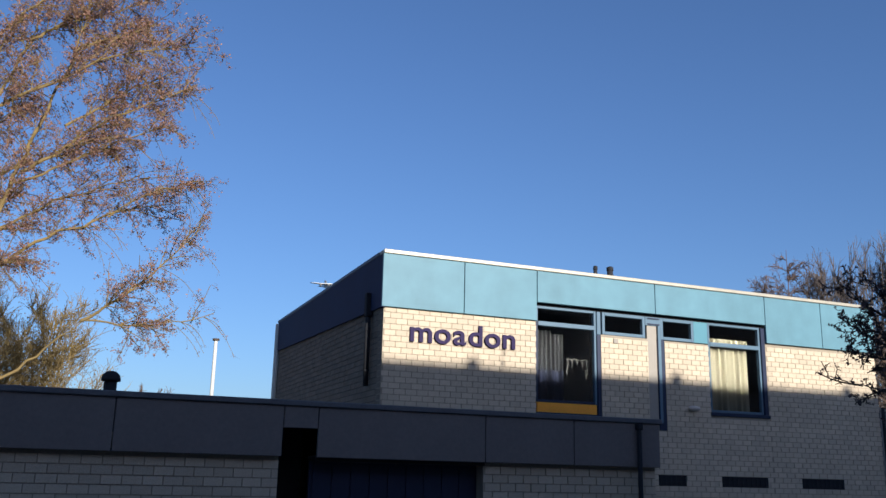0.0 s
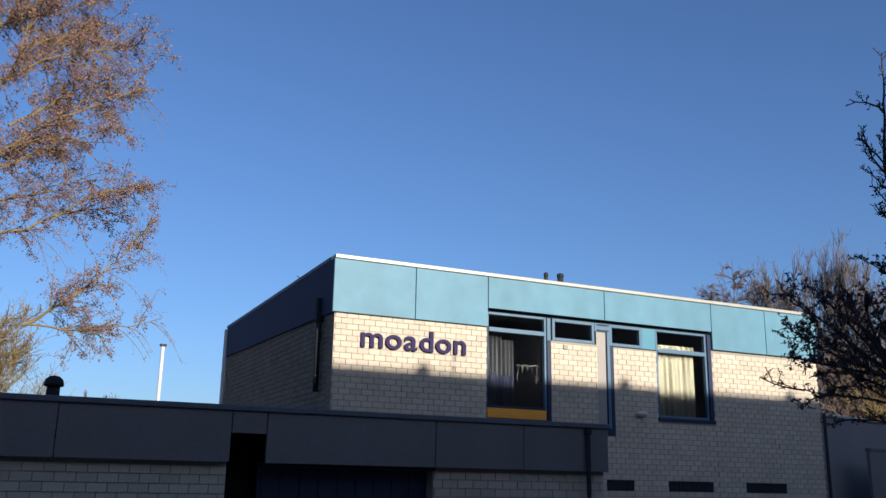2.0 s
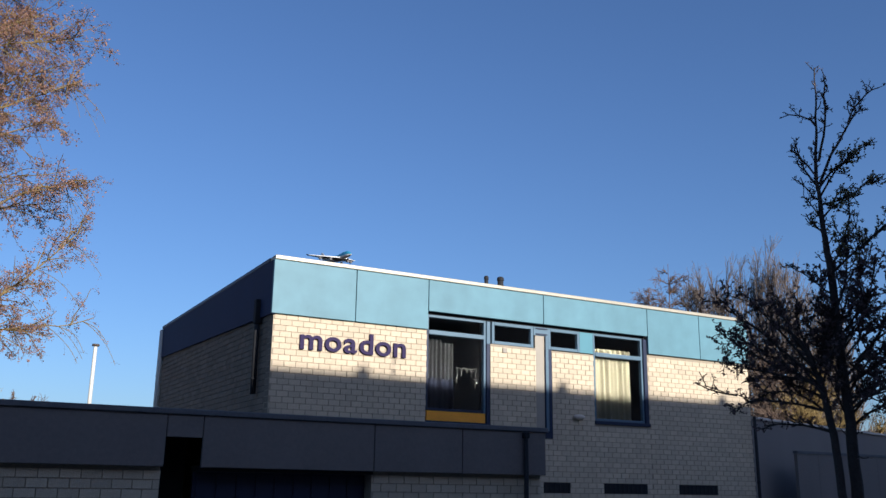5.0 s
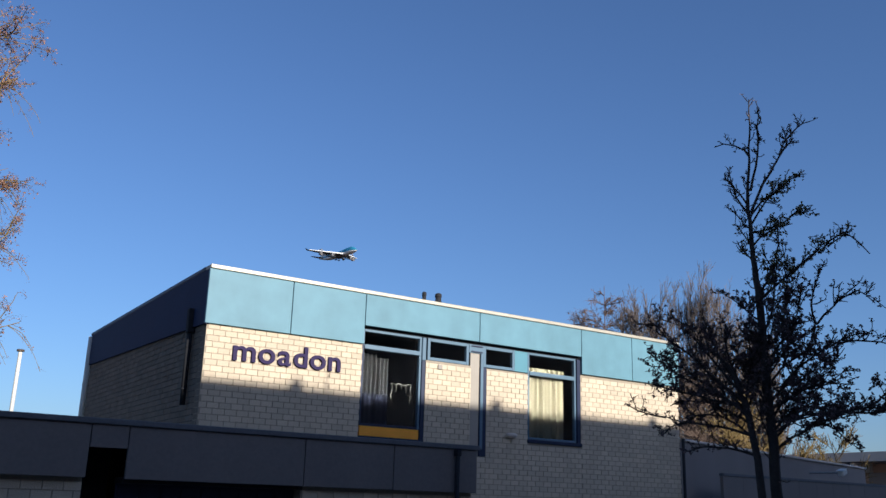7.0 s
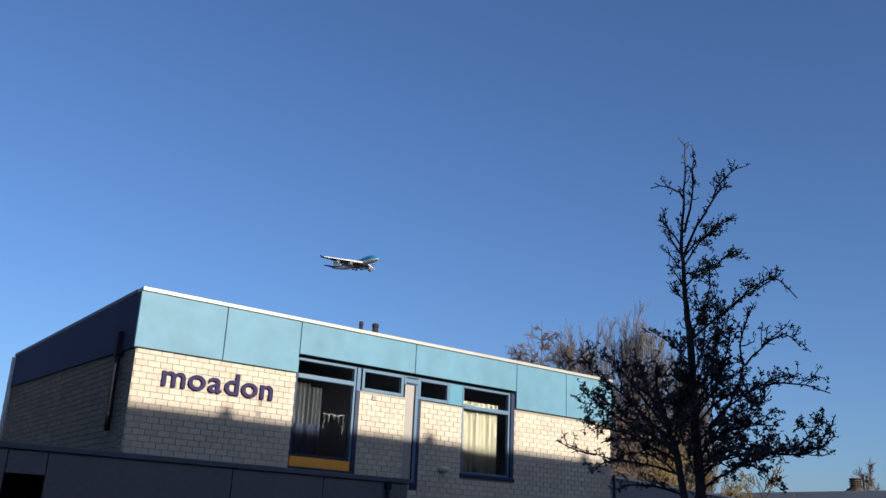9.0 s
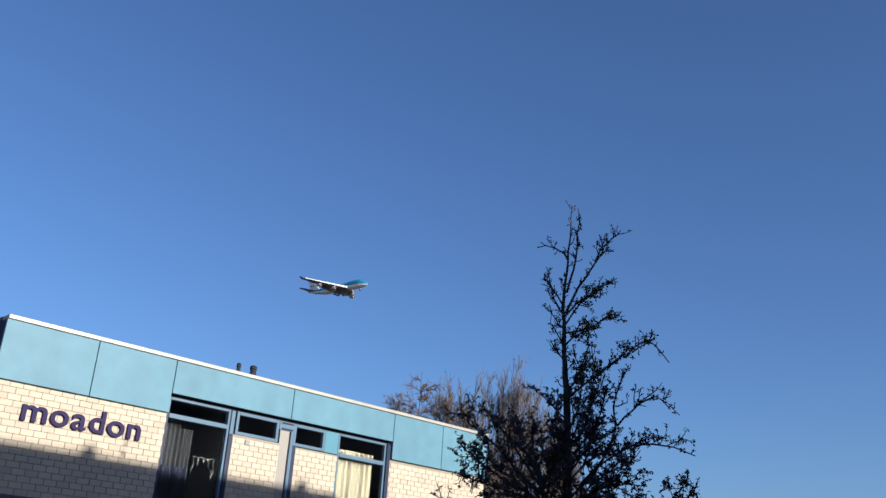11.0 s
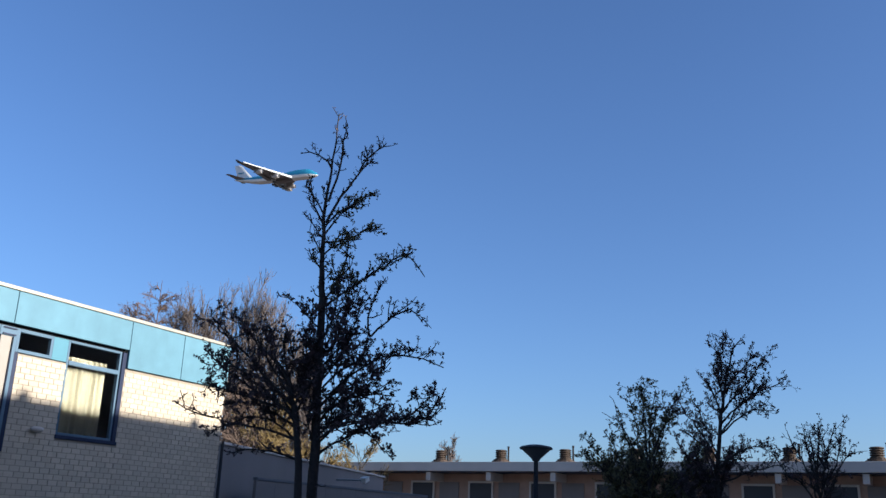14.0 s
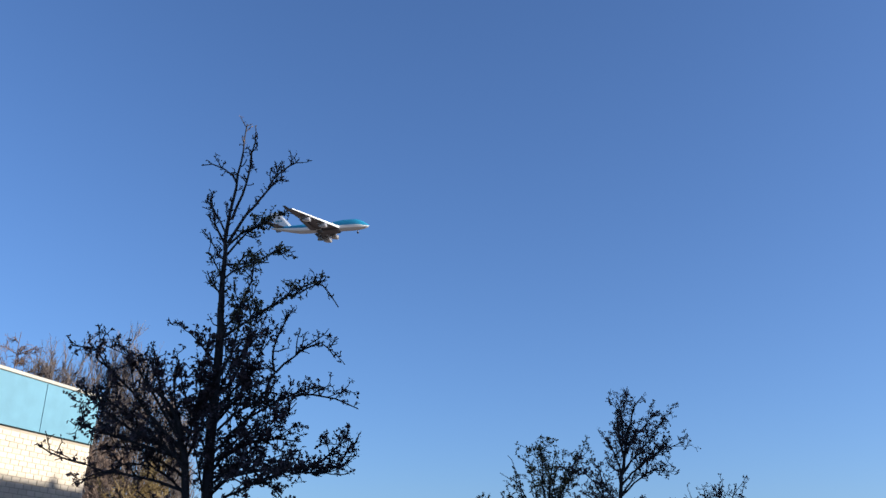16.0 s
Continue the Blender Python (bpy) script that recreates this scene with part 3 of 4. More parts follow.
boxes("wall", [(-70, 40, -9.2, -9.0, 0, HZ - 0.3), (-70, -69.8, -9.0, -0.3, 0, HZ - 0.3), (39.8, 40, -9.0, -0.3, 0, HZ - 0.3)], BRICK_HOUSE, rear)
boxes("roof", [(-70, 40, -9.2, 0, HZ - 0.3, HZ)], ROOFING, rear)
SHIFT = (FY - HY) * math.tan(az)
# Unseen taller block, added to keep the outhouse and garden trees in shade.
boxes("shade_block", [(16.6 + SHIFT, 40, -9.2, -0.01, HZ + 0.003, HZ + 1.7)], BRICK_HOUSE, rear)
for k in range(-8, 3):
    boxes("chimney", [(6.5 + SHIFT + 4.25 * k - 0.11, 6.5 + SHIFT + 4.25 * k + 0.11, -0.5, -0.2, HZ + 0.002, HZ + 0.2)], POT, rear, bevel=0.02)

# ---- flagpole and street lamp ----
flag = anchor("flagpole", (4.2, 29.7, 0), "slim white flagpole behind the annex", "flagpole")
bm = bmesh.new()
lathe(bm, [(0.07, 0), (0.055, 6.0), (0.05, 6.02)], sides=12)
smooth(part("pole", bm, WHITE, flag))
bm = bmesh.new()
lathe(bm, [(0.03, 6.02), (0.11, 6.03), (0.11, 6.09), (0.02, 6.1)], sides=12)
part("finial", bm, POT, flag)

slamp = anchor("street_lamp", (16.69, 7.33, 0), "dark conical street lamp on a slim pole", "street lamp")
bm = bmesh.new()
lathe(bm, [(0.05, 0), (0.042, 3.2)], sides=12)
smooth(part("pole", bm, METAL_DARK, slamp))
bm = bmesh.new()
lathe(bm, [(0.06, 3.17), (0.09, 3.22), (0.285, 3.395), (0.295, 3.40)], sides=28)
smooth(part("cone", bm, CONE, slamp))
bm = bmesh.new()
lathe(bm, [(0.315, 3.395), (0.32, 3.42), (0.29, 3.445), (0.15, 3.475), (0.02, 3.485)], sides=28)
smooth(part("hood", bm, HOOD, slamp))


# ---- trees ----
def limb(soup, rng, start, heading, length, r0, bend=(0, 0, 0), wander=0.12, r1=None, steps=None, sides=5):
    """One tapering, wandering limb; returns its points and radii."""
    n = steps or max(3, int(length / 0.22))
    p, d = Vector(start), Vector(heading).normalized()
    pts, radii = [p.copy()], [r0]
    r1 = r0 * 0.35 if r1 is None else r1
    for k in range(n):
        d = (d + Vector((rng.gauss(0, wander), rng.gauss(0, wander), rng.gauss(0, wander))) + Vector(bend) / n).normalized()
        p = p + d * (length / n)
        pts.append(p.copy())
        radii.append(r0 + (r1 - r0) * (k + 1) / n)
    soup.tube(pts, radii, sides)
    return pts, radii


def twigs(soup, rng, pts, radii, density, length, up=0.25, depth=1, leaf=None, leaf_size=0.06, leaf_n=3, wander=0.2, from_part=0.15, spread=0.9, thin=0.55, drop=0.0):
    """Side twigs along a limb, with their own twigs and leaves."""
    total = sum((b - a).length for a, b in zip(pts, pts[1:]))
    for _ in range(int(total * density) + 1):
        f = rng.uniform(from_part, 1.0) * (len(pts) - 1)
        i = min(int(f), len(pts) - 2)
        p = pts[i].lerp(pts[i + 1], f - i)
        along = (pts[i + 1] - pts[i]).normalized()
        side = Vector((rng.gauss(0, 1), rng.gauss(0, 1), rng.gauss(0, 1)))
        side = (side - along * side.dot(along)).normalized()
        d = along * rng.uniform(0.3, 0.9) + side * spread + Vector((0, 0, up))
        ln = length * rng.uniform(0.45, 1.15) * (1 - 0.45 * f / len(pts))
        r = max(0.0035, radii[i] * thin * 0.7) if depth else max(0.0028, radii[i] * thin)
        q, rr = limb(soup, rng, p, d, ln, r, (0, 0, up * 0.5 - drop), wander, r * 0.5, steps=4, sides=4 if depth else 3)
        if depth:
            twigs(soup, rng, q, rr, density * 1.5, length * 0.42, up, depth - 1, leaf, leaf_size, leaf_n, wander, 0.2, spread, thin, drop)
        if leaf is not None and leaf_n:
            k = int(leaf_n + rng.random())
            for _ in range(k):
                j = rng.randrange(len(q))
                leaf.leaf(q[j] + Vector((rng.gauss(0, 0.03), rng.gauss(0, 0.03), rng.gauss(0, 0.03))), leaf_size * rng.uniform(0.6, 1.3), rng)


def bough(soup, rng, a, b, c, r0, r1, crook=0.012, sides=6, step=0.11):
    """A crooked limb that bends from a past b to c."""
    n = max(4, int(((b - a).length + (c - b).length) / step))
    via = b * 2 - (a + c) * 0.5
    pts, radii, off = [], [], Vector((0, 0, 0))
    for k in range(n + 1):
        f = k / n
        if k:
            off = off * 0.7 + Vector((rng.gauss(0, crook), rng.gauss(0, crook), rng.gauss(0, crook)))
        pts.append(a * (1 - f) ** 2 + via * (2 * f * (1 - f)) + c * f * f + off)
        radii.append(r0 + (r1 - r0) * f ** 0.8)
    soup.tube(pts, radii, sides)
    return pts, radii


def spurs(wood, leaf, rng, pts, radii, density, length, knobs, size, from_part=0.1, up=0.35):
    """Short crooked spurs along a limb, each ending in a tight knot of buds and dry leaves."""
    total = sum((b - a).length for a, b in zip(pts, pts[1:]))
    for _ in range(int(total * density) + 1):
        f = rng.uniform(from_part, 1.0) * (len(pts) - 1)
        i = min(int(f), len(pts) - 2)
        p = pts[i].lerp(pts[i + 1], f - i)
        along = (pts[i + 1] - pts[i]).normalized()
        side = Vector((rng.gauss(0, 1), rng.gauss(0, 1), rng.gauss(0, 1)))
        side = (side - along * side.dot(along)).normalized()
        ln = length * rng.uniform(0.3, 1.25)
        q, _r = limb(wood, rng, p, along * rng.uniform(0.3, 1.1) + side + Vector((0, 0, up)), ln, min(0.0085, radii[i] * 0.75), (0, 0, up), 0.4, 0.0045, 4, 4)
        ends = [q[-1]]
        for _ in range(rng.randrange(1, 3)):
            j = rng.randrange(1, len(q))
            d = (q[j] - q[j - 1]).normalized() + Vector((rng.gauss(0, 0.8), rng.gauss(0, 0.8), rng.gauss(0.2, 0.8)))
            t, _r = limb(wood, rng, q[j], d, ln * rng.uniform(0.2, 0.5), 0.0055, (0, 0, 0.2), 0.3, 0.004, 2, 3)
            ends.append(t[-1])
        for e in ends:
            if rng.random() < min(1.0, knobs):
                for _ in range(2 + int(knobs * 1.6 + rng.random())):
                    leaf.leaf(e + Vector((rng.gauss(0, 0.008), rng.gauss(0, 0.008), rng.gauss(0, 0.008))), size * rng.uniform(0.55, 1.25), rng)


def branchlets(wood, leaf, rng, pts, radii, count, lo, hi, density, spur, knobs, size, up=0.3, spread=0.6, first=0.25):
    """Side branches of a limb with spurs along them."""
    for _ in range(count):
        j = min(len(pts) - 2, int(rng.uniform(first, 1.0) * (len(pts) - 1)))
        d = (pts[j + 1] - pts[j]).normalized() + Vector((rng.gauss(0, spread), rng.gauss(0, spread), rng.gauss(up, spread)))
        ln = rng.uniform(lo, hi)
        q, qr = limb(wood, rng, pts[j], d, ln, min(0.013, radii[j] * 0.7), (0, 0, 0.2), 0.17, 0.0055, max(4, int(ln / 0.07)), 4)
        spurs(wood, leaf, rng, q, qr, density, spur, knobs, size)


def near_tree():
    """The dark half-bare tree: a tall leader, a second stem with the dense side, long upswept limbs to the other."""
    rng = random.Random(11)
    tree = anchor("hawthorn_tree", (8.32, 6.34, 0), "dark half-bare tree with clumps of dry leaves", "tree")
    wood, dry, olive = Soup(), Soup(), Soup()
    U, W = Vector((0.60, -0.80, 0)), Vector((0.80, 0.60, 0))

    def at(u, z, w=0.0):
        return U * u + W * w + Vector((0, 0, z))

    low, rl = bough(wood, rng, at(0.03, 0), at(0.0, 2.1), at(-0.05, 4.36), 0.085, 0.040, 0.006, 10, 0.2)
    top, rt = bough(wood, rng, at(-0.05, 4.36), at(-0.08, 5.3), at(-0.01, 6.64), 0.040, 0.006, 0.007, 8, 0.12)
    spurs(wood, dry, rng, top, rt, 20, 0.10, 0.5, 0.025, 0.0)
    spurs(wood, dry, rng, low[11:], rl[11:], 11, 0.2, 1.0, 0.036, 0.0)

    def grow(rows, leaf, knobs, size, count, lo, hi, density=15, spur=0.10, deep=0.35):
        for u0, z0, u1, z1, u2, z2, w0, kn in rows:
            ln = math.hypot(u2 - u0, z2 - z0)
            w1 = w0 + rng.uniform(-deep, deep) * ln
            r = 0.0075 + 0.0095 * ln
            pts, rr = bough(wood, rng, at(u0, z0, w0), at(u1, z1, (w0 + w1) / 2), at(u2, z2, w1), r, 0.0055, 0.010)
            branchlets(wood, leaf, rng, pts, rr, int(count * ln + 0.5), lo, hi, density, spur, knobs * kn, size)
            spurs(wood, leaf, rng, pts, rr, density, spur, knobs * kn, size)

    # each limb: root (sideways, height), bend, tip, depth of the root, share of leaves
    grow([(-0.06, 5.50, 0.05, 5.98, 0.10, 6.40, 0, 0.4), (-0.07, 5.24, 0.28, 5.93, 0.44, 6.20, 0, 0.8), (0.34, 6.06, 0.48, 6.22, 0.63, 6.29, 0, 0.8), (0.28, 5.92, 0.35, 6.14, 0.33, 6.33, 0, 0.6),
          (-0.06, 5.93, -0.20, 6.10, -0.43, 6.14, 0, 0.5), (-0.10, 5.33, -0.24, 5.54, -0.34, 5.66, 0, 0.8), (-0.10, 5.22, -0.25, 5.58, -0.29, 5.87, 0, 0.7), (-0.07, 5.05, -0.20, 5.16, -0.27, 5.36, 0, 0.9)],
         dry, 0.55, 0.025, 5.0, 0.08, 0.19, 19, 0.085)
    grow([(-0.07, 5.21, 0.22, 5.50, 0.44, 5.58, 0, 1.0), (-0.07, 5.12, 0.16, 5.42, 0.36, 5.46, 0.05, 1.1), (-0.07, 5.00, 0.24, 5.08, 0.53, 5.25, 0, 0.8), (-0.07, 4.85, 0.12, 5.02, 0.36, 5.05, 0, 1.2),
          (-0.05, 4.30, 0.14, 4.60, 0.19, 5.06, 0, 1.3), (0.02, 3.72, 0.19, 4.15, 0.24, 5.00, 0.1, 1.2), (-0.07, 4.63, -0.17, 4.77, -0.25, 4.90, 0, 0.8), (-0.07, 4.78, -0.15, 4.95, -0.20, 5.08, 0, 0.5)],
         olive, 0.9, 0.038, 7.0, 0.12, 0.26)
    grow([(-0.03, 4.23, 0.40, 4.57, 0.70, 4.75, 0, 1.2), (0.62, 4.71, 0.86, 4.92, 1.10, 4.68, 0, 0.7), (0.70, 4.78, 0.84, 4.88, 0.94, 4.97, 0, 0.5), (0.42, 4.60, 0.56, 4.74, 0.62, 4.88, 0, 0.9)],
         olive, 0.8, 0.036, 5.0, 0.10, 0.24)
    grow([(0.0, 3.10, 0.36, 3.58, 0.53, 3.95, 0, 1.3), (0.52, 3.92, 0.52, 4.30, 0.66, 4.66, 0, 0.45), (0.53, 3.93, 0.74, 4.16, 0.97, 4.35, 0, 0.4), (0.76, 4.18, 0.96, 4.25, 1.10, 4.13, 0, 0.4),
          (0.10, 3.24, 0.50, 3.62, 0.80, 3.72, 0, 1.0), (0.70, 3.70, 1.00, 3.72, 1.33, 3.61, 0, 0.9), (0.64, 3.68, 0.82, 3.80, 0.97, 3.85, 0, 1.0)],
         dry, 0.8, 0.037, 5.0, 0.10, 0.26)
    grow([(0.02, 2.88, 0.62, 2.98, 1.00, 3.06, 0, 1.2), (0.90, 3.02, 1.10, 3.16, 1.22, 3.40, 0, 1.1), (0.95, 3.03, 1.20, 3.08, 1.37, 3.30, 0, 1.1), (0.80, 2.98, 1.10, 2.98, 1.34, 3.14, 0, 0.9),
          (0.01, 2.58, 0.36, 2.82, 1.00, 3.00, 0.1, 1.0), (0.30, 2.78, 0.56, 2.83, 0.78, 2.64, 0, 1.4)],
         dry, 0.9, 0.041, 8.0, 0.12, 0.28)
    # the close mass between the two sides
    grow([(0.03, 3.05, 0.40, 3.28, 0.84, 3.28, 0.1, 1.2), (0.02, 3.30, 0.32, 3.58, 0.55, 3.50, -0.1, 1.2), (0.0, 3.40, 0.20, 3.70, 0.34, 4.00, 0.1, 1.2), (0.0, 3.0, 0.26, 3.20, 0.62, 3.44, -0.1, 1.2),
          (0.0, 2.80, 0.30, 3.05, 0.66, 3.10, 0.15, 1.2), (-0.04, 3.98, -0.18, 4.11, -0.34, 4.27, 0, 1.3), (-0.04, 3.55, -0.14, 3.75, -0.16, 4.02, 0, 1.2), (0.0, 3.55, 0.24, 3.86, 0.40, 4.22, 0, 1.1),
          (0.02, 2.95, 0.30, 3.36, 0.70, 3.60, 0.1, 1.2)],
         dry, 0.95, 0.042, 11, 0.14, 0.32, 16, 0.11)
    grow([(0.02, 2.75, 0.34, 2.92, 0.74, 2.90, -0.1, 1.2), (0.0, 2.70, 0.24, 2.98, 0.46, 3.30, 0.1, 1.2), (0.0, 3.35, 0.16, 3.62, 0.50, 3.82, -0.1, 1.2), (0.0, 3.65, 0.12, 4.02, 0.30, 4.40, 0.1, 1.2),
          (-0.03, 3.75, 0.10, 4.20, 0.14, 4.56, -0.1, 1.2), (0.0, 3.2, -0.1, 3.5, -0.12, 3.85, 0.1, 1.1)],
         dry, 0.95, 0.042, 9.5, 0.14, 0.30, 16, 0.11)
    grow([(-0.24, 2.95, -0.13, 3.35, -0.10, 3.75, 0, 1.1), (0.0, 2.95, -0.12, 3.28, -0.32, 3.5, -0.1, 1.1), (-0.02, 3.25, -0.20, 3.52, -0.38, 3.74, 0.1, 1.1), (0.0, 2.65, -0.10, 2.90, -0.20, 3.20, 0, 1.0)],
         dry, 0.9, 0.042, 10, 0.14, 0.28, 15, 0.11)
    # second stem and the dense side
    stem, sr = bough(wood, rng, at(-0.05, 0, -0.1), at(-0.12, 1.8, -0.1), at(-0.26, 3.10, -0.1), 0.058, 0.036, 0.006, 8, 0.2)
    bough(wood, rng, at(-0.26, 3.08, -0.1), at(-0.40, 3.46, -0.1), at(-0.66, 3.76, 0), 0.034, 0.012)
    grow([(-0.25, 3.07, -0.74, 3.52, -1.20, 3.95, -0.1, 1.0), (-0.25, 3.03, -0.85, 3.40, -1.34, 3.76, 0, 0.9), (-0.26, 3.13, -0.62, 3.62, -0.88, 3.94, -0.1, 1.0), (-0.26, 3.18, -0.40, 3.60, -0.40, 3.90, -0.1, 1.0),
          (-0.25, 3.05, -0.95, 3.22, -1.25, 3.30, 0, 1.0), (-0.26, 3.12, -0.50, 3.66, -0.63, 3.98, 0.1, 1.0)],
         dry, 0.85, 0.042, 7.5, 0.16, 0.34, 15, 0.12, 0.5)
    grow([(-0.25, 3.12, -0.18, 3.55, -0.20, 3.92, 0, 1.0), (-0.20, 2.85, -0.64, 3.12, -1.08, 3.08, 0.1, 1.1), (-0.22, 2.95, -0.70, 3.34, -1.05, 3.55, -0.1, 1.0), (-0.22, 2.95, -0.50, 3.32, -0.80, 3.42, 0.2, 1.0),
          (-0.22, 2.90, -0.45, 3.15, -0.70, 3.20, -0.2, 1.0), (-0.15, 2.65, -0.50, 2.95, -0.85, 2.95, 0.1, 0.9)],
         dry, 0.85, 0.042, 7.5, 0.16, 0.34, 15, 0.12, 0.5)
    grow([(-0.18, 2.74, -0.70, 2.88, -1.15, 2.95, 0, 0.6), (-1.10, 2.94, -1.34, 2.98, -1.54, 3.06, 0, 0.5), (-0.70, 2.86, -0.95, 2.88, -1.12, 2.76, 0, 0.8), (-0.13, 2.52, -0.60, 2.64, -0.86, 2.60, 0, 0.8)],
         dry, 0.8, 0.038, 3.5, 0.12, 0.26)
    wood.mesh("trunk", BARK_DARK, tree)
    dry.mesh("crown", LEAF_DARK, tree, "dry dark brown leaves")
    olive.mesh("crown", LEAF_GREEN, tree, "dull olive leaves")


def garden_trees():
    """Three small-leaved trees before the terrace: a dark upright one, an olive bushy one and a low dark one."""
    U, W = Vector((0.224, -0.974, 0)), Vector((0.974, 0.224, 0))

    def at(u, z, w=0.0):
        return U * u + W * w + Vector((0, 0, z))

    def plant(name, label, foot, seed, trunk, rows, leaf_mat, leaf_label, knobs, size, count, fill):
        rng = random.Random(seed)
        tree = anchor(name, Vector((21.6, 5.1, 0)) + at(*foot), label, "tree")
        wood, leaf = Soup(), Soup()
        a, b, c = (at(*p) for p in trunk)
        spine, rad = bough(wood, rng, a, b, c, 0.09, 0.012, 0.012, 8, 0.25)
        half = len(spine) // 2
        spurs(wood, leaf, rng, spine[half:], rad[half:], 14, 0.2, knobs, size, 0.0)
        whole = list(rows)
        for _ in range(fill[0]):
            z = rng.uniform(fill[3], fill[4])
            u = rng.uniform(fill[1], fill[2])
            whole.append((z * 0.62, u, z))
        for z0, u2, z2 in whole:
            root = min(spine, key=lambda p: abs(p.z - z0))
            tip = at(u2, z2, rng.uniform(-0.7, 0.7))
            mid = root.lerp(tip, 0.5) + Vector((0, 0, rng.uniform(-0.05, 0.2)))
            pts, rr = bough(wood, rng, root, mid, tip, 0.026, 0.009, 0.025, 5, 0.16)
            ln = (tip - root).length
            branchlets(wood, leaf, rng, pts, rr, int(count * ln) + 2, 0.25, 0.6, 11, 0.17, knobs, size, 0.25, 0.6, 0.3)
            spurs(wood, leaf, rng, pts, rr, 10, 0.17, knobs, size, 0.25)
        wood.mesh("trunk", BARK_DARK, tree)
        leaf.mesh("crown", leaf_mat, tree, leaf_label)
        return tree, wood

    plant("garden_tree", "dark small-leaved upright tree before the terrace", (0, 0), 23, ((0, 0), (0.14, 4.0), (0.72, 6.36)),
          [(4.9, 0.14, 6.16), (5.2, 0.34, 6.36), (5.3, 1.05, 6.05), (4.7, 1.28, 5.86), (4.6, 1.0, 5.45), (4.4, 1.58, 5.33), (4.2, 1.30, 5.10), (4.0, 1.40, 4.76), (4.5, -0.12, 5.36),
           (3.7, -0.45, 5.0), (3.5, -0.7, 4.6), (3.2, -0.55, 4.2), (4.8, 0.2, 5.7), (3.3, 1.1, 3.9), (3.0, 1.7, 3.75), (4.4, 0.05, 4.9), (5.0, 0.75, 5.75)],
          LEAF_DARK, "small dark leaves", 0.85, 0.056, 4.2, (16, -1.1, 0.6, 2.4, 4.2))
    plant("olive_tree", "bushy olive-leaved tree with a few dead twigs", (-1.5, 0, 0.3), 29, ((0, 0), (0.05, 2.4), (-0.05, 4.6)),
          [(3.6, -0.06, 5.28), (3.4, 0.3, 5.05), (3.3, 0.95, 5.1), (3.0, -0.35, 4.9), (2.8, -0.7, 4.6), (2.5, -1.05, 4.25), (2.2, -1.35, 4.05), (2.0, -1.5, 3.7), (3.0, 0.6, 4.7), (3.2, 0.2, 4.6)],
          LEAF_GREEN, "olive leaves", 0.9, 0.060, 4.6, (44, -1.4, 1.4, 1.8, 3.9))
    plant("garden_tree", "low dark small-leaved tree before the terrace", (2.3, 0, -0.3), 31, ((0, 0), (-0.05, 2.0), (-0.25, 4.1)),
          [(3.0, -0.36, 4.38), (3.0, -0.05, 4.30), (2.8, 0.22, 4.22), (2.6, 0.45, 4.0), (2.4, 0.5, 3.7), (2.6, -0.75, 4.1), (2.5, -1.0, 3.8), (2.2, 0.1, 3.8)],
          LEAF_DARK, "small dark leaves", 0.6, 0.052, 2.6, (4, -0.7, 0.4, 2.6, 3.5))
    # bare dead twigs at the bushy tree's edge
    rng = random.Random(3)
    snag = anchor("dead_branch", Vector((21.6, 5.1, 0)) + at(-1.5, 0, 0.3), "thin bare dead branch among the olive leaves", "branch")
    bare = Soup()
    bough(bare, rng, at(0.0, 3.2), at(-0.4, 4.1), at(-0.62, 4.5), 0.02, 0.012)
    bough(bare, rng, at(-0.62, 4.48), at(-0.68, 4.8), at(-0.80, 5.1), 0.011, 0.007)
    bough(bare, rng, at(-0.58, 4.44), at(-0.8, 4.55), at(-1.0, 4.66), 0.010, 0.006)
    bare.mesh("twig", BARK_DARK, snag)


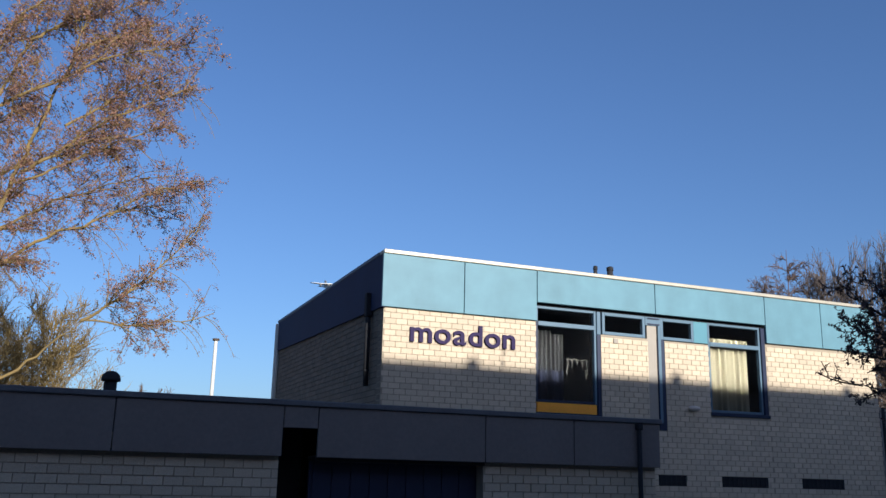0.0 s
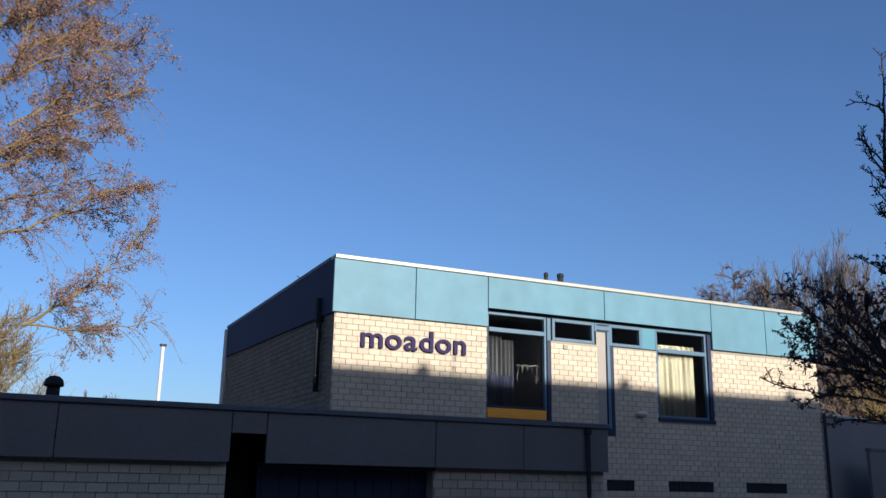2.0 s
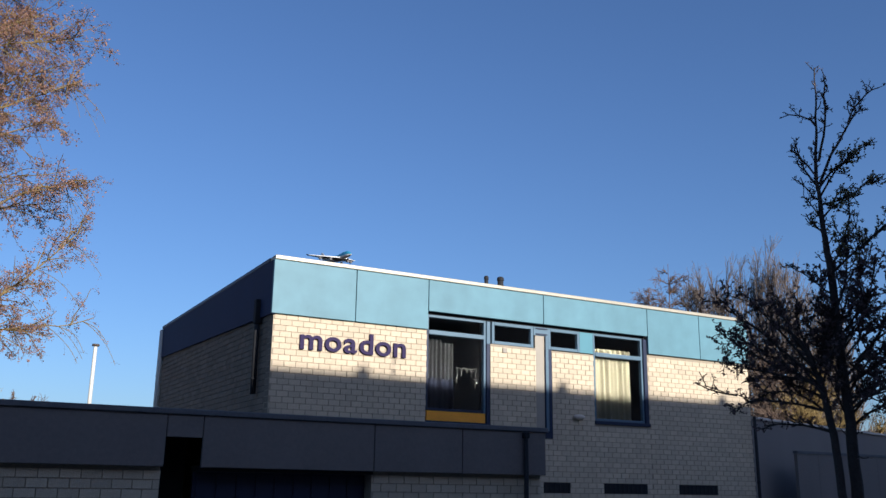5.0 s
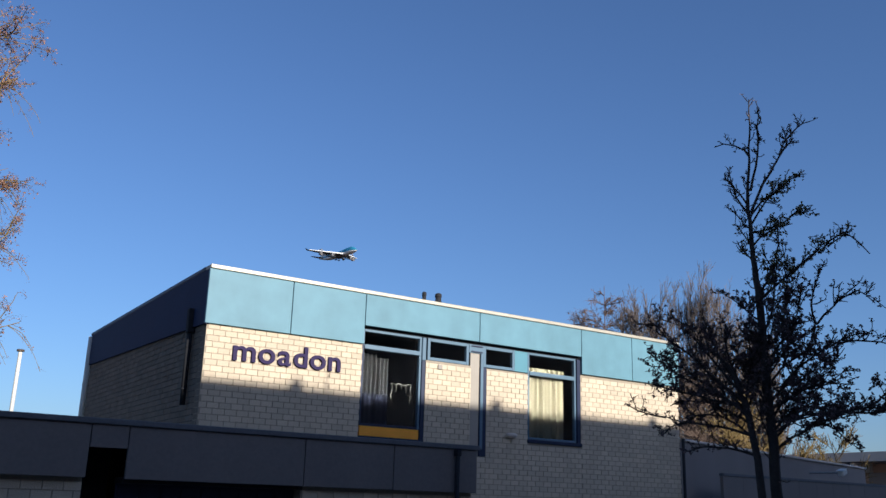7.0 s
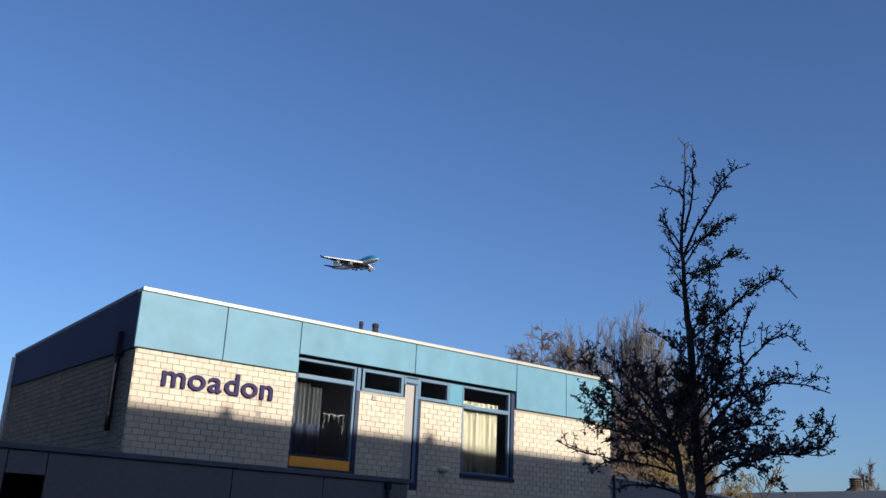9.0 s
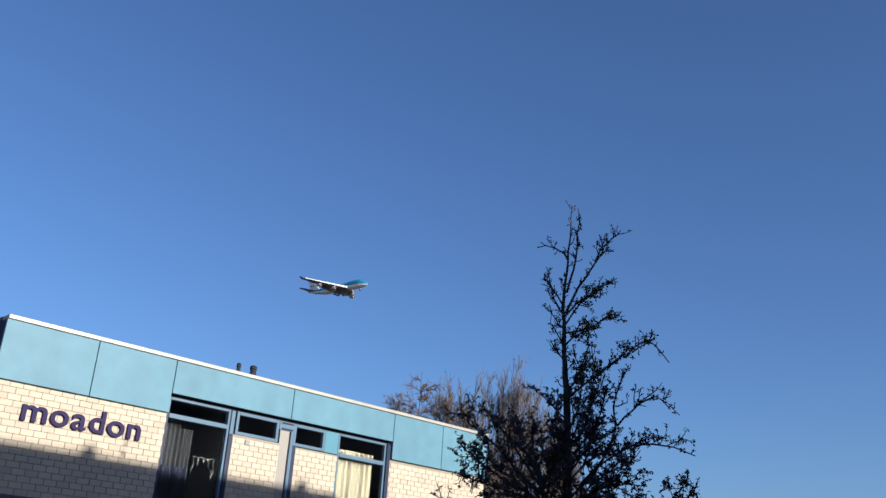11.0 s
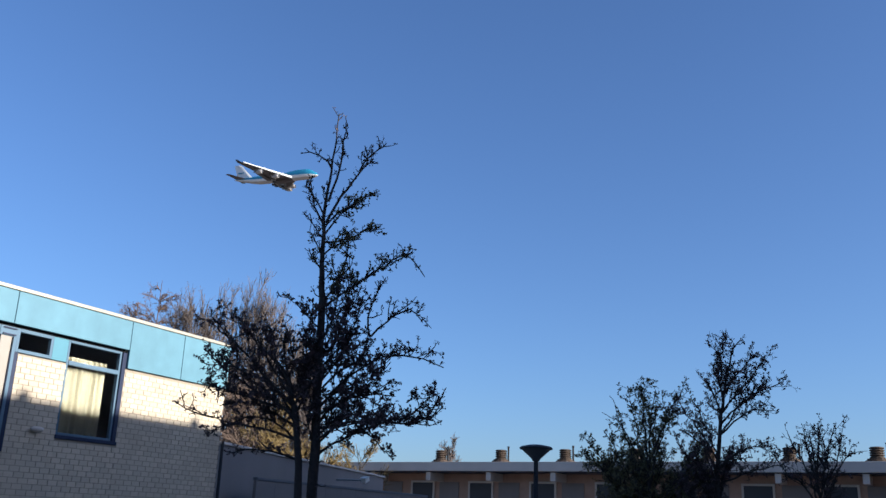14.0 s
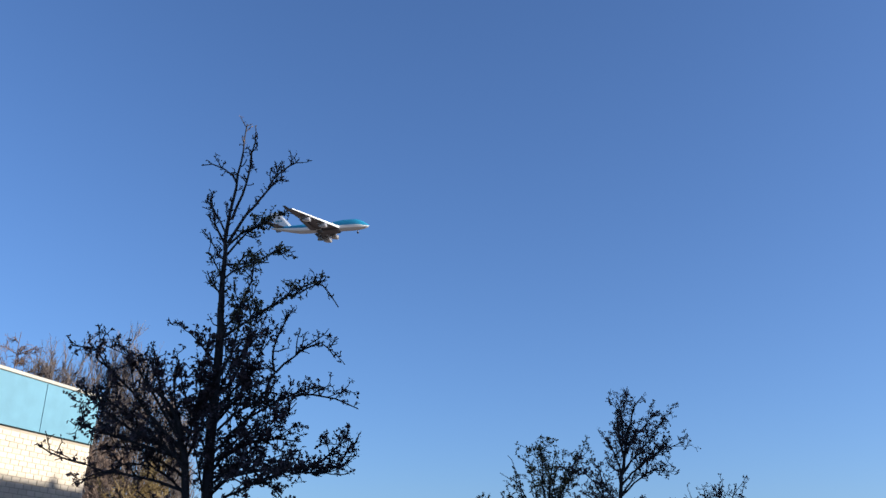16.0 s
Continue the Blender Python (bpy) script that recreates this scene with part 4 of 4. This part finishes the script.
def alder():
    """The tall sunlit tree beside the annex, its gold limbs sweeping up and out from a stem outside the view."""
    rng = random.Random(5)
    tree = anchor("alder_tree", (-2.95, 21.9, 0), "tall sunlit alder with rusty catkins on bare golden limbs", "tree")
    wood, fine, cat = Soup(), Soup(), Soup()
    U, W = Vector((0.991, 0.1335, 0)), Vector((-0.1335, 0.991, 0))

    def at(u, z, w=0.0):
        return U * u + W * w + Vector((0, 0, z))

    bough(wood, rng, at(0, 0), at(-0.05, 8), at(0.1, 15.5), 0.22, 0.04, 0.02, 10, 0.4)
    # root (sideways, height), bend, tip, thickness, side shoots, their length
    rows = [(0.0, 2.9, 1.70, 4.02, 3.09, 5.27, 0.065, 1, 0.5), (3.05, 5.22, 4.25, 6.25, 5.55, 7.85, 0.040, 26, 1.0), (3.05, 5.24, 4.70, 5.30, 6.15, 5.80, 0.026, 14, 0.9),
            (0.0, 5.2, 2.60, 7.36, 4.60, 8.25, 0.058, 24, 1.1), (3.4, 7.75, 4.4, 8.5, 5.35, 8.75, 0.024, 16, 0.8), (0.0, 6.4, 2.05, 7.74, 4.25, 9.05, 0.050, 26, 1.1)]
    rows += [(0.1, 4.8, 1.75, 10.0, 2.45, 13.2, 0.075, 26, 1.3), (1.40, 8.5, 2.80, 9.80, 4.90, 11.2, 0.050, 32, 1.2), (0.0, 9.2, 2.10, 10.88, 4.80, 12.3, 0.050, 34, 1.2),
             (2.20, 9.80, 3.35, 10.95, 4.85, 12.0, 0.036, 28, 1.1), (0.2, 8.6, 1.12, 11.5, 1.42, 13.6, 0.055, 22, 1.3)]
    rows += [(1.20, 11.7, 2.15, 12.6, 4.00, 13.8, 0.040, 30, 1.2), (2.20, 11.7, 3.10, 12.5, 4.50, 13.3, 0.036, 30, 1.1), (0.1, 11.0, 1.6, 13.3, 3.1, 15.0, 0.045, 26, 1.3), (0.1, 7.4, 1.6, 8.8, 3.7, 9.9, 0.045, 22, 1.0),
             (0.1, 12.0, 0.7, 13.8, 1.2, 15.6, 0.04, 16, 1.2), (1.3, 8.2, 2.7, 9.1, 4.5, 10.0, 0.034, 24, 1.0), (0.0, 6.2, 0.8, 7.4, 1.5, 8.2, 0.03, 24, 0.8), (0.0, 8.0, 0.6, 9.3, 1.3, 10.3, 0.03, 26, 0.8), (0.0, 9.6, 0.5, 10.8, 0.9, 12.0, 0.03, 24, 0.8),
             (0.0, 5.2, 0.9, 6.1, 1.9, 6.5, 0.028, 20, 0.7), (0.0, 7.0, -1.4, 9.2, -2.4, 11.6, 0.05, 14, 1.3), (0.0, 10.0, -1.2, 12.0, -1.9, 14.0, 0.05, 14, 1.3)]
    for u0, z0, u1, z1, u2, z2, r, shoots, reach in rows:
        w = rng.uniform(-1.2, 1.2) if shoots > 1 else 0.0
        pts, rr = bough(wood, rng, at(u0, z0), at(u1, z1, w * 0.4), at(u2, z2, w), r, 0.010, 0.035, 7, 0.25)
        n = len(pts)
        for _ in range(int(shoots * 1.35) if shoots > 1 else 1):
            j = min(n - 2, int(rng.uniform(0.22, 1.0) * (n - 1)))
            along = (pts[j + 1] - pts[j]).normalized()
            d = along + Vector((rng.gauss(0, 0.55), rng.gauss(0, 0.7), rng.gauss(0.05, 0.6)))
            q, qr = limb(wood, rng, pts[j], d, reach * rng.uniform(0.5, 1.3), 0.014, (0, 0, -0.2), 0.09, 0.006, 8, 4)
            twigs(fine, rng, q, qr, 7.0, 0.42, 0.0, 1, cat, 0.052, 3.2, 0.22, 0.1, 0.9, 0.5, 0.5)
        if shoots > 1:
            twigs(fine, rng, pts[n // 3:], rr[n // 3:], 4.0, 0.5, 0.0, 1, cat, 0.05, 2.9, 0.2, 0.1, 0.9, 0.25, 0.5)
        # long thin shoots that hang from the outer half
        for _ in range(5 if shoots > 1 else 0):
            j = rng.randrange(n // 2, n - 1)
            q, qr = limb(wood, rng, pts[j], U * rng.uniform(0.2, 0.9) + W * rng.gauss(0, 0.4) + Vector((0, 0, -0.2)), rng.uniform(0.7, 1.5), 0.009, (0, 0, -1.1), 0.05, 0.005, 9, 4)
            twigs(fine, rng, q, qr, 2.5, 0.3, 0.0, 0, cat, 0.05, 1.6, 0.2, 0.3, 0.9, 0.5, 0.5)
    wood.mesh("trunk", BARK_GOLD, tree, "lichen-gold bark")
    tagged(fine.mesh("twig", TWIG_BROWN, tree), kind="stuff")
    cat.mesh("crown", LEAF_RUST, tree, "rusty hanging catkins")


def bare_tree(x, y, height, spread, seed, name, label, bark, leaf_mat, leaf_n, leaf_size, stems=1, limbs=20, start=0.25, fine=0.011, rise=1.2, droop=-0.25):
    """A bare, many-twigged tree in the distance."""
    rng = random.Random(seed)
    tree = anchor(name, (x, y, 0), label, "tree")
    wood, cat = Soup(), Soup()
    for s in range(stems):
        lean = Vector((rng.gauss(0, 0.06), rng.gauss(0, 0.06), 1)) if stems > 1 else Vector((0.02, 0.02, 1))
        h = height * rng.uniform(0.82, 1.0) if s else height
        base = Vector((rng.gauss(0, spread * 0.3), rng.gauss(0, spread * 0.3), 0)) if stems > 1 else Vector((0, 0, 0))
        pts, rr = limb(wood, rng, base, lean, h, height * 0.007, (0, 0, 0.1), 0.025, 0.012, 24, 5)
        for k in range(limbs):
            f = start + (0.97 - start) * k / limbs
            j = int(f * (len(pts) - 1))
            a = rng.uniform(0, 6.283)
            ln = spread * (1.05 - 0.72 * f) * rng.uniform(0.7, 1.15)
            q, qr = limb(wood, rng, pts[j], (math.cos(a), math.sin(a), rise * rng.uniform(0.7, 1.4)), ln, max(0.015, rr[j] * 0.4), (0, 0, -droop), 0.10, fine, 7, 4)
            for _ in range(13):
                i = rng.randrange(1, len(q) - 1)
                d = (q[i + 1] - q[i]).normalized() + Vector((rng.gauss(0, 0.5), rng.gauss(0, 0.5), rng.gauss(0.2, 0.4)))
                t, tr = limb(wood, rng, q[i], d, ln * rng.uniform(0.25, 0.5), fine * 1.1, (0, 0, -droop), 0.12, fine * 0.8, 5, 3)
                for _ in range(6):
                    m = rng.randrange(1, len(t))
                    e = (t[m] - t[m - 1]).normalized() + Vector((rng.gauss(0, 0.6), rng.gauss(0, 0.6), rng.gauss(0.2, 0.5)))
                    g, gr = limb(wood, rng, t[m], e, ln * rng.uniform(0.1, 0.24), fine * 0.8, (0, 0, -droop * 0.5), 0.15, fine * 0.6, 3, 3)
                    for _ in range(int(leaf_n + rng.random())):
                        cat.leaf(g[-1] + Vector((rng.gauss(0, 0.05), rng.gauss(0, 0.05), rng.gauss(0, 0.05))), leaf_size * rng.uniform(0.6, 1.3), rng)
    wood.mesh("trunk", bark, tree)
    if leaf_n:
        cat.mesh("crown", leaf_mat, tree)


def broom_tree(x, y, height, seed, bark, stems=5, spread=0.9):
    """A bare upright tree: a sheaf of stems with steep branches and fine twigs that all point up."""
    rng = random.Random(seed)
    tree = anchor("poplar_tree", (x, y, 0), "bare upright poplar beyond the club roof", "tree")
    wood = Soup()
    for s in range(stems):
        h = height * (rng.uniform(0.86, 0.98) if s else 1.0)
        a = rng.uniform(0, 6.283)
        foot = Vector((math.cos(a), math.sin(a), 0)) * spread * 0.25
        tip = Vector((math.cos(a), math.sin(a), 0)) * spread * (rng.uniform(0.4, 1.0) if s else 0.1) + Vector((0, 0, h))
        pts, rr = bough(wood, rng, foot, foot.lerp(tip, 0.5) - Vector((foot.x, foot.y, 0)) * 0.3, tip, 0.07, 0.012, 0.03, 5, 0.6)
        for k in range(13):
            f = 0.25 + 0.72 * k / 13
            p = pts[int(f * (len(pts) - 1))]
            b = rng.uniform(0, 6.283)
            ln = (1 - f) * h * 0.42 * rng.uniform(0.6, 1.1) + 0.45
            q, qr = limb(wood, rng, p, (math.cos(b) * 0.45, math.sin(b) * 0.45, 1), ln, 0.022, (0, 0, 0.3), 0.06, 0.009, 7, 4)
            for _ in range(9):
                i = rng.randrange(1, len(q) - 1)
                d = (q[i + 1] - q[i]).normalized() + Vector((rng.gauss(0, 0.34), rng.gauss(0, 0.34), 0.2))
                t, tr = limb(wood, rng, q[i], d, rng.uniform(0.35, 0.95), 0.011, (0, 0, 0.2), 0.08, 0.007, 4, 3)
                for _ in range(4):
                    m = rng.randrange(1, len(t))
                    e = (t[m] - t[m - 1]).normalized() + Vector((rng.gauss(0, 0.4), rng.gauss(0, 0.4), rng.gauss(0.2, 0.3)))
                    limb(wood, rng, t[m], e, rng.uniform(0.15, 0.45), 0.007, (0, 0, 0.1), 0.1, 0.005, 2, 3)
    wood.mesh("trunk", bark, tree)


near_tree()
garden_trees()
alder()
# trees beyond the club roof, in a row across the view
for off, h, seed in ((-4.7, 12.4, 51), (-4.0, 13.0, 53), (-3.3, 12.6, 31)):
    bare_tree(34.5 + 0.668 * off, 31 - 0.744 * off, h, 2.5, seed, "birch_tree", "bare brown birch beyond the club roof", BIRCH_TWIG, LEAF_RUST, 0, 0.12, 1, 44, 0.55, 0.0095, 0.9, 0.45)
for off, h, seed in ((-2.5, 12.9, 32), (-1.9, 12.6, 33), (-1.25, 13.2, 43), (-0.5, 13.1, 41), (0.2, 13.4, 34), (0.72, 14.0, 42), (1.4, 13.2, 44), (2.0, 12.6, 45), (2.6, 11.6, 46), (3.2, 10.9, 47), (3.8, 10.2, 48)):
    broom_tree(34.5 + 0.668 * off, 31 - 0.744 * off, h, seed, BARK_PALE)
bare_tree(27.4, 24.4, 7.4, 2.6, 40, "birch_tree", "bare brown birch behind the outhouse", TWIG_BROWN, LEAF_RUST, 0, 0.12, 3, 16, 0.2, 0.012, 1.0)
bare_tree(27.8, 23.8, 6.0, 2.8, 35, "willow_tree", "golden-leaved willow behind the outhouse", BARK_GOLD, LEAF_GOLD, 0.5, 0.08, 4, 18, 0.15, 0.012, 0.8)
bare_tree(30.2, 20.8, 5.2, 2.2, 36, "willow_tree", "golden-leaved willow behind the outhouse", BARK_GOLD, LEAF_GOLD, 0.3, 0.08, 3, 14, 0.15, 0.012, 0.8)
bare_tree(-2.2, 40.0, 8.5, 4.2, 37, "birch_tree", "rounded brown bare tree behind the annex", BARK_GOLD, LEAF_GOLD, 0.7, 0.08, 7, 26, 0.15, 0.012, 0.9)
bare_tree(4.2, 49.8, 6.3, 2.4, 38, "shrub_tree", "small bare bush far behind the annex", TWIG_BROWN, LEAF_GOLD, 0, 0.1, 3, 8, 0.3, 0.012, 1.2)
bare_tree(70.9, 37.5, 9.4, 3.0, 39, "birch_tree", "far bare tree beyond the terrace", BARK_PALE, LEAF_RUST, 0, 0.1, 2, 18, 0.35, 0.02, 1.0)


# ---- airliner ----
def airliner():
    """A four-engined wide-body jet, nose at the origin, flying along +x, z up."""
    jet = anchor("airliner", (0, 0, 0), "four-engined jumbo jet with blue upper fuselage on approach", "aircraft")

    def body(name, mat, lower, upper, grow=1.0):
        """A lofted strip of the fuselage between two angles round its section."""
        bm = bmesh.new()
        rings = []
        stations = [0, 0.8, 2, 4, 7, 10, 14, 18, 22, 26, 34, 42, 48, 54, 60, 65, 69]
        for s in stations:
            r = 3.25 * min(1.0, (s / 8.5) ** 0.55 if s < 8.5 else 1.0)
            cz = 0.0
            if s > 46:
                f = (s - 46) / 23.0
                r = 3.25 * (1 - 0.86 * f ** 1.25)
                cz = 2.1 * f ** 1.3
            if s < 8.5:
                cz = -0.8 * (1 - s / 8.5)
            hump = 0.0
            if 1.2 < s < 27:
                hump = 1.35 * math.sin(min(1.0, (s - 1.2) / 6.0) * math.pi / 2) * (1.0 if s < 19 else max(0.0, (27 - s) / 8.0))
            ring = []
            for k in range(15):
                a = lower + (upper - lower) * k / 14
                y, z = r * grow * math.cos(a), r * grow * math.sin(a)
                if z > 0:
                    z *= 1 + hump / 3.25
                    y *= 1 - 0.12 * hump / 1.75 * max(0, math.sin(a))
                ring.append(bm.verts.new((-s, y, z + cz)))
            rings.append(ring)
        for a, b in zip(rings, rings[1:]):
            for k in range(14):
                bm.faces.new((a[k], a[k + 1], b[k + 1], b[k]))
        return smooth(part(name, bm, mat, jet))

    d = math.radians
    body("fuselage_top", AIR_BLUE, d(-2), d(182))
    body("fuselage_belly", AIR_GREY, d(215), d(325))
    body("fuselage_band", AIR_WHITE, d(-36), d(-2), 1.004)
    body("fuselage_band", AIR_WHITE, d(182), d(216), 1.004)

    def plate(name, mat, root, tip, thick, parent=jet):
        """A tapered aerofoil: root and tip each give leading x, trailing x, y, z."""
        bm = bmesh.new()
        ends = []
        for (lx, tx, y, z), th in ((root, thick), (tip, thick * 0.35)):
            c = lx - tx
            ends.append([bm.verts.new(p) for p in ((lx, y, z), (lx - 0.12 * c, y, z + th * 0.5), (lx - 0.45 * c, y, z + th * 0.45), (tx, y, z),
                                                   (lx - 0.5 * c, y, z - th * 0.35), (lx - 0.1 * c, y, z - th * 0.4))])
        a, b = ends
        for k in range(6):
            bm.faces.new((a[k], a[(k + 1) % 6], b[(k + 1) % 6], b[k]))
        bm.faces.new(a[::-1])
        bm.faces.new(b)
        bmesh.ops.recalc_face_normals(bm, faces=bm.faces[:])
        return part(name, bm, mat, parent)

    for side in (-1, 1):
        wing = plate("wing", AIR_WING, (-19.5, -36.5, side * 2.6, -1.6), (-42.5, -47.0, side * 31.0, 2.6), 1.5)
        # White strip that puts the sunlit front of the wing into colour.
        plate("leading_edge", AIR_WHITE, (-19.0, -21.6, side * 2.6, -1.58), (-42.1, -43.2, side * 31.0, 2.62), 1.6, wing)
        plate("flap", AIR_WING, (-35.5, -39.5, side * 3.4, -2.4), (-39.0, -42.0, side * 19.0, -0.4), 0.5, wing)
        plate("winglet", AIR_DARK, (-43.6, -47.0, side * 31.0, 2.6), (-46.6, -48.3, side * 32.2, 4.6), 0.3, wing)
        plate("tailplane", AIR_WING, (-59.0, -67.0, side * 1.2, 2.0), (-67.0, -70.0, side * 11.0, 3.2), 0.7)
        for y, x, z in ((11.7, -25.2, -3.0), (20.8, -33.2, -1.7)):
            bm = bmesh.new()
            lathe(bm, [(1.15, 0), (1.38, 0.25), (1.42, 1.8), (1.25, 3.6), (0.8, 4.6), (0.55, 5.6)], sides=18)
            bmesh.ops.rotate(bm, verts=bm.verts[:], cent=(0, 0, 0), matrix=Matrix.Rotation(radians(-90), 3, "Y"))
            bmesh.ops.translate(bm, verts=bm.verts[:], vec=(x, side * y, z))
            engine = smooth(part("engine", bm, AIR_GREY, jet))
            bm = bmesh.new()
            lathe(bm, [(1.12, -0.02), (1.12, 0.02)], sides=18)
            bmesh.ops.rotate(bm, verts=bm.verts[:], cent=(0, 0, 0), matrix=Matrix.Rotation(radians(-90), 3, "Y"))
            bmesh.ops.translate(bm, verts=bm.verts[:], vec=(x + 0.03, side * y, z))
            part("intake", bm, AIR_DARK, engine)
            plate("pylon", AIR_GREY, (x - 1.0, x - 7.0, side * y, z + 1.3), (x - 3.0, x - 8.0, side * y, z + 2.6), 0.5, engine)
    bm = bmesh.new()
    rows = [((-54.5, -66.5), 3.0, 0.45), ((-64.5, -70.2), 13.2, 0.2)]
    ends = [[bm.verts.new(p) for p in ((lx, 0, z), (lx - 2, th, z), (tx, 0, z), (lx - 2, -th, z))] for (lx, tx), z, th in rows]
    for k in range(4):
        bm.faces.new((ends[0][k], ends[0][(k + 1) % 4], ends[1][(k + 1) % 4], ends[1][k]))
    bm.faces.new(ends[0][::-1])
    bm.faces.new(ends[1])
    bmesh.ops.recalc_face_normals(bm, faces=bm.faces[:])
    fin = part("fin", bm, AIR_WHITE, jet, "white tail fin")
    for k in range(3):
        boxes("fin_mark", [(-66.2 + 1.7 * k, -65.2 + 1.7 * k, -0.42, 0.42, 6.3, 7.4)], AIR_BLUE, fin)
    # wheels down
    for x, y, z0, n in ((-31.5, -5.5, -2.2, 2), (-31.5, 5.5, -2.2, 2), (-34.8, -1.9, -2.8, 2), (-34.8, 1.9, -2.8, 2), (-7.8, 0, -2.6, 1)):
        gear = anchor("landing_gear", (0, 0, 0), "", "")
        gear.parent = jet
        boxes("strut", [(x - 0.22, x + 0.22, y - 0.22, y + 0.22, z0 - 2.2, z0 + 0.8)], AIR_GREY, gear)
        for j in range(n):
            for s in (-1, 1):
                bm = bmesh.new()
                lathe(bm, [(0.3, -0.22), (0.62, -0.2), (0.65, 0), (0.62, 0.2), (0.3, 0.22)], sides=14)
                bmesh.ops.rotate(bm, verts=bm.verts[:], cent=(0, 0, 0), matrix=Matrix.Rotation(radians(90), 3, "X"))
                bmesh.ops.translate(bm, verts=bm.verts[:], vec=(x + (j - (n - 1) / 2) * 1.5, y + s * 0.55, z0 - 2.4))
                part("wheel", bm, AIR_DARK, gear)
    boxes("belly_fairing", [(-36, -20, -2.9, 2.9, -3.9, -1.5)], AIR_WING, jet, bevel=0.8)
    return jet


jet = airliner()

# ---- brick faces of the walls ----
for k, (field, wall) in enumerate(zip(FIELDS, walls_front)):
    brickwork(wall, [field], FY, lambda x, z: k == 0 and z > 2.75, [(a, b, *VENT_Z) for a, b in VENTS])
for k, (field, wall) in enumerate(zip(LOWF, walls_low)):
    brickwork(wall, [field], LY + 0.1, lambda x, z: x > -1.2 and z > 1.25)
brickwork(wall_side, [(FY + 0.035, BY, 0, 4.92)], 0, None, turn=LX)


def motions():
    rows = [
        (0, 352.0, 1257.2, 276.7),
        (3.5, 384.8, 1035.9, 267.1),
        (6, 408.9, 877.5, 259.6),
        (7, 418.1, 814.5, 256.5),
        (8, 426.9, 751.4, 254.4),
        (9.2, 438.2, 675.3, 251.6),
        (10.5, 451.3, 591.4, 249.8),
        (11, 455.6, 560.7, 247.2),
        (12, 464.4, 498.0, 244.4),
        (12.5, 467.8, 467.9, 243.4),
        (13, 472.6, 436.0, 242.3),
        (13.5, 478.5, 402.8, 240.5),
        (14, 482.2, 373.7, 237.8),
        (14.5, 486.8, 342.0, 237.1),
        (15, 493.0, 305.8, 238.0),
        (15.5, 499.1, 272.2, 236.1),
        (16, 499.5, 248.5, 234.5),
    ]
    walk(jet, [(t, pose(x, y, z, BANK, PITCH_UP, HEAD)) for t, x, y, z in rows])


BANK, PITCH_UP, HEAD = 2.58, -0.11, -81.58
motions()
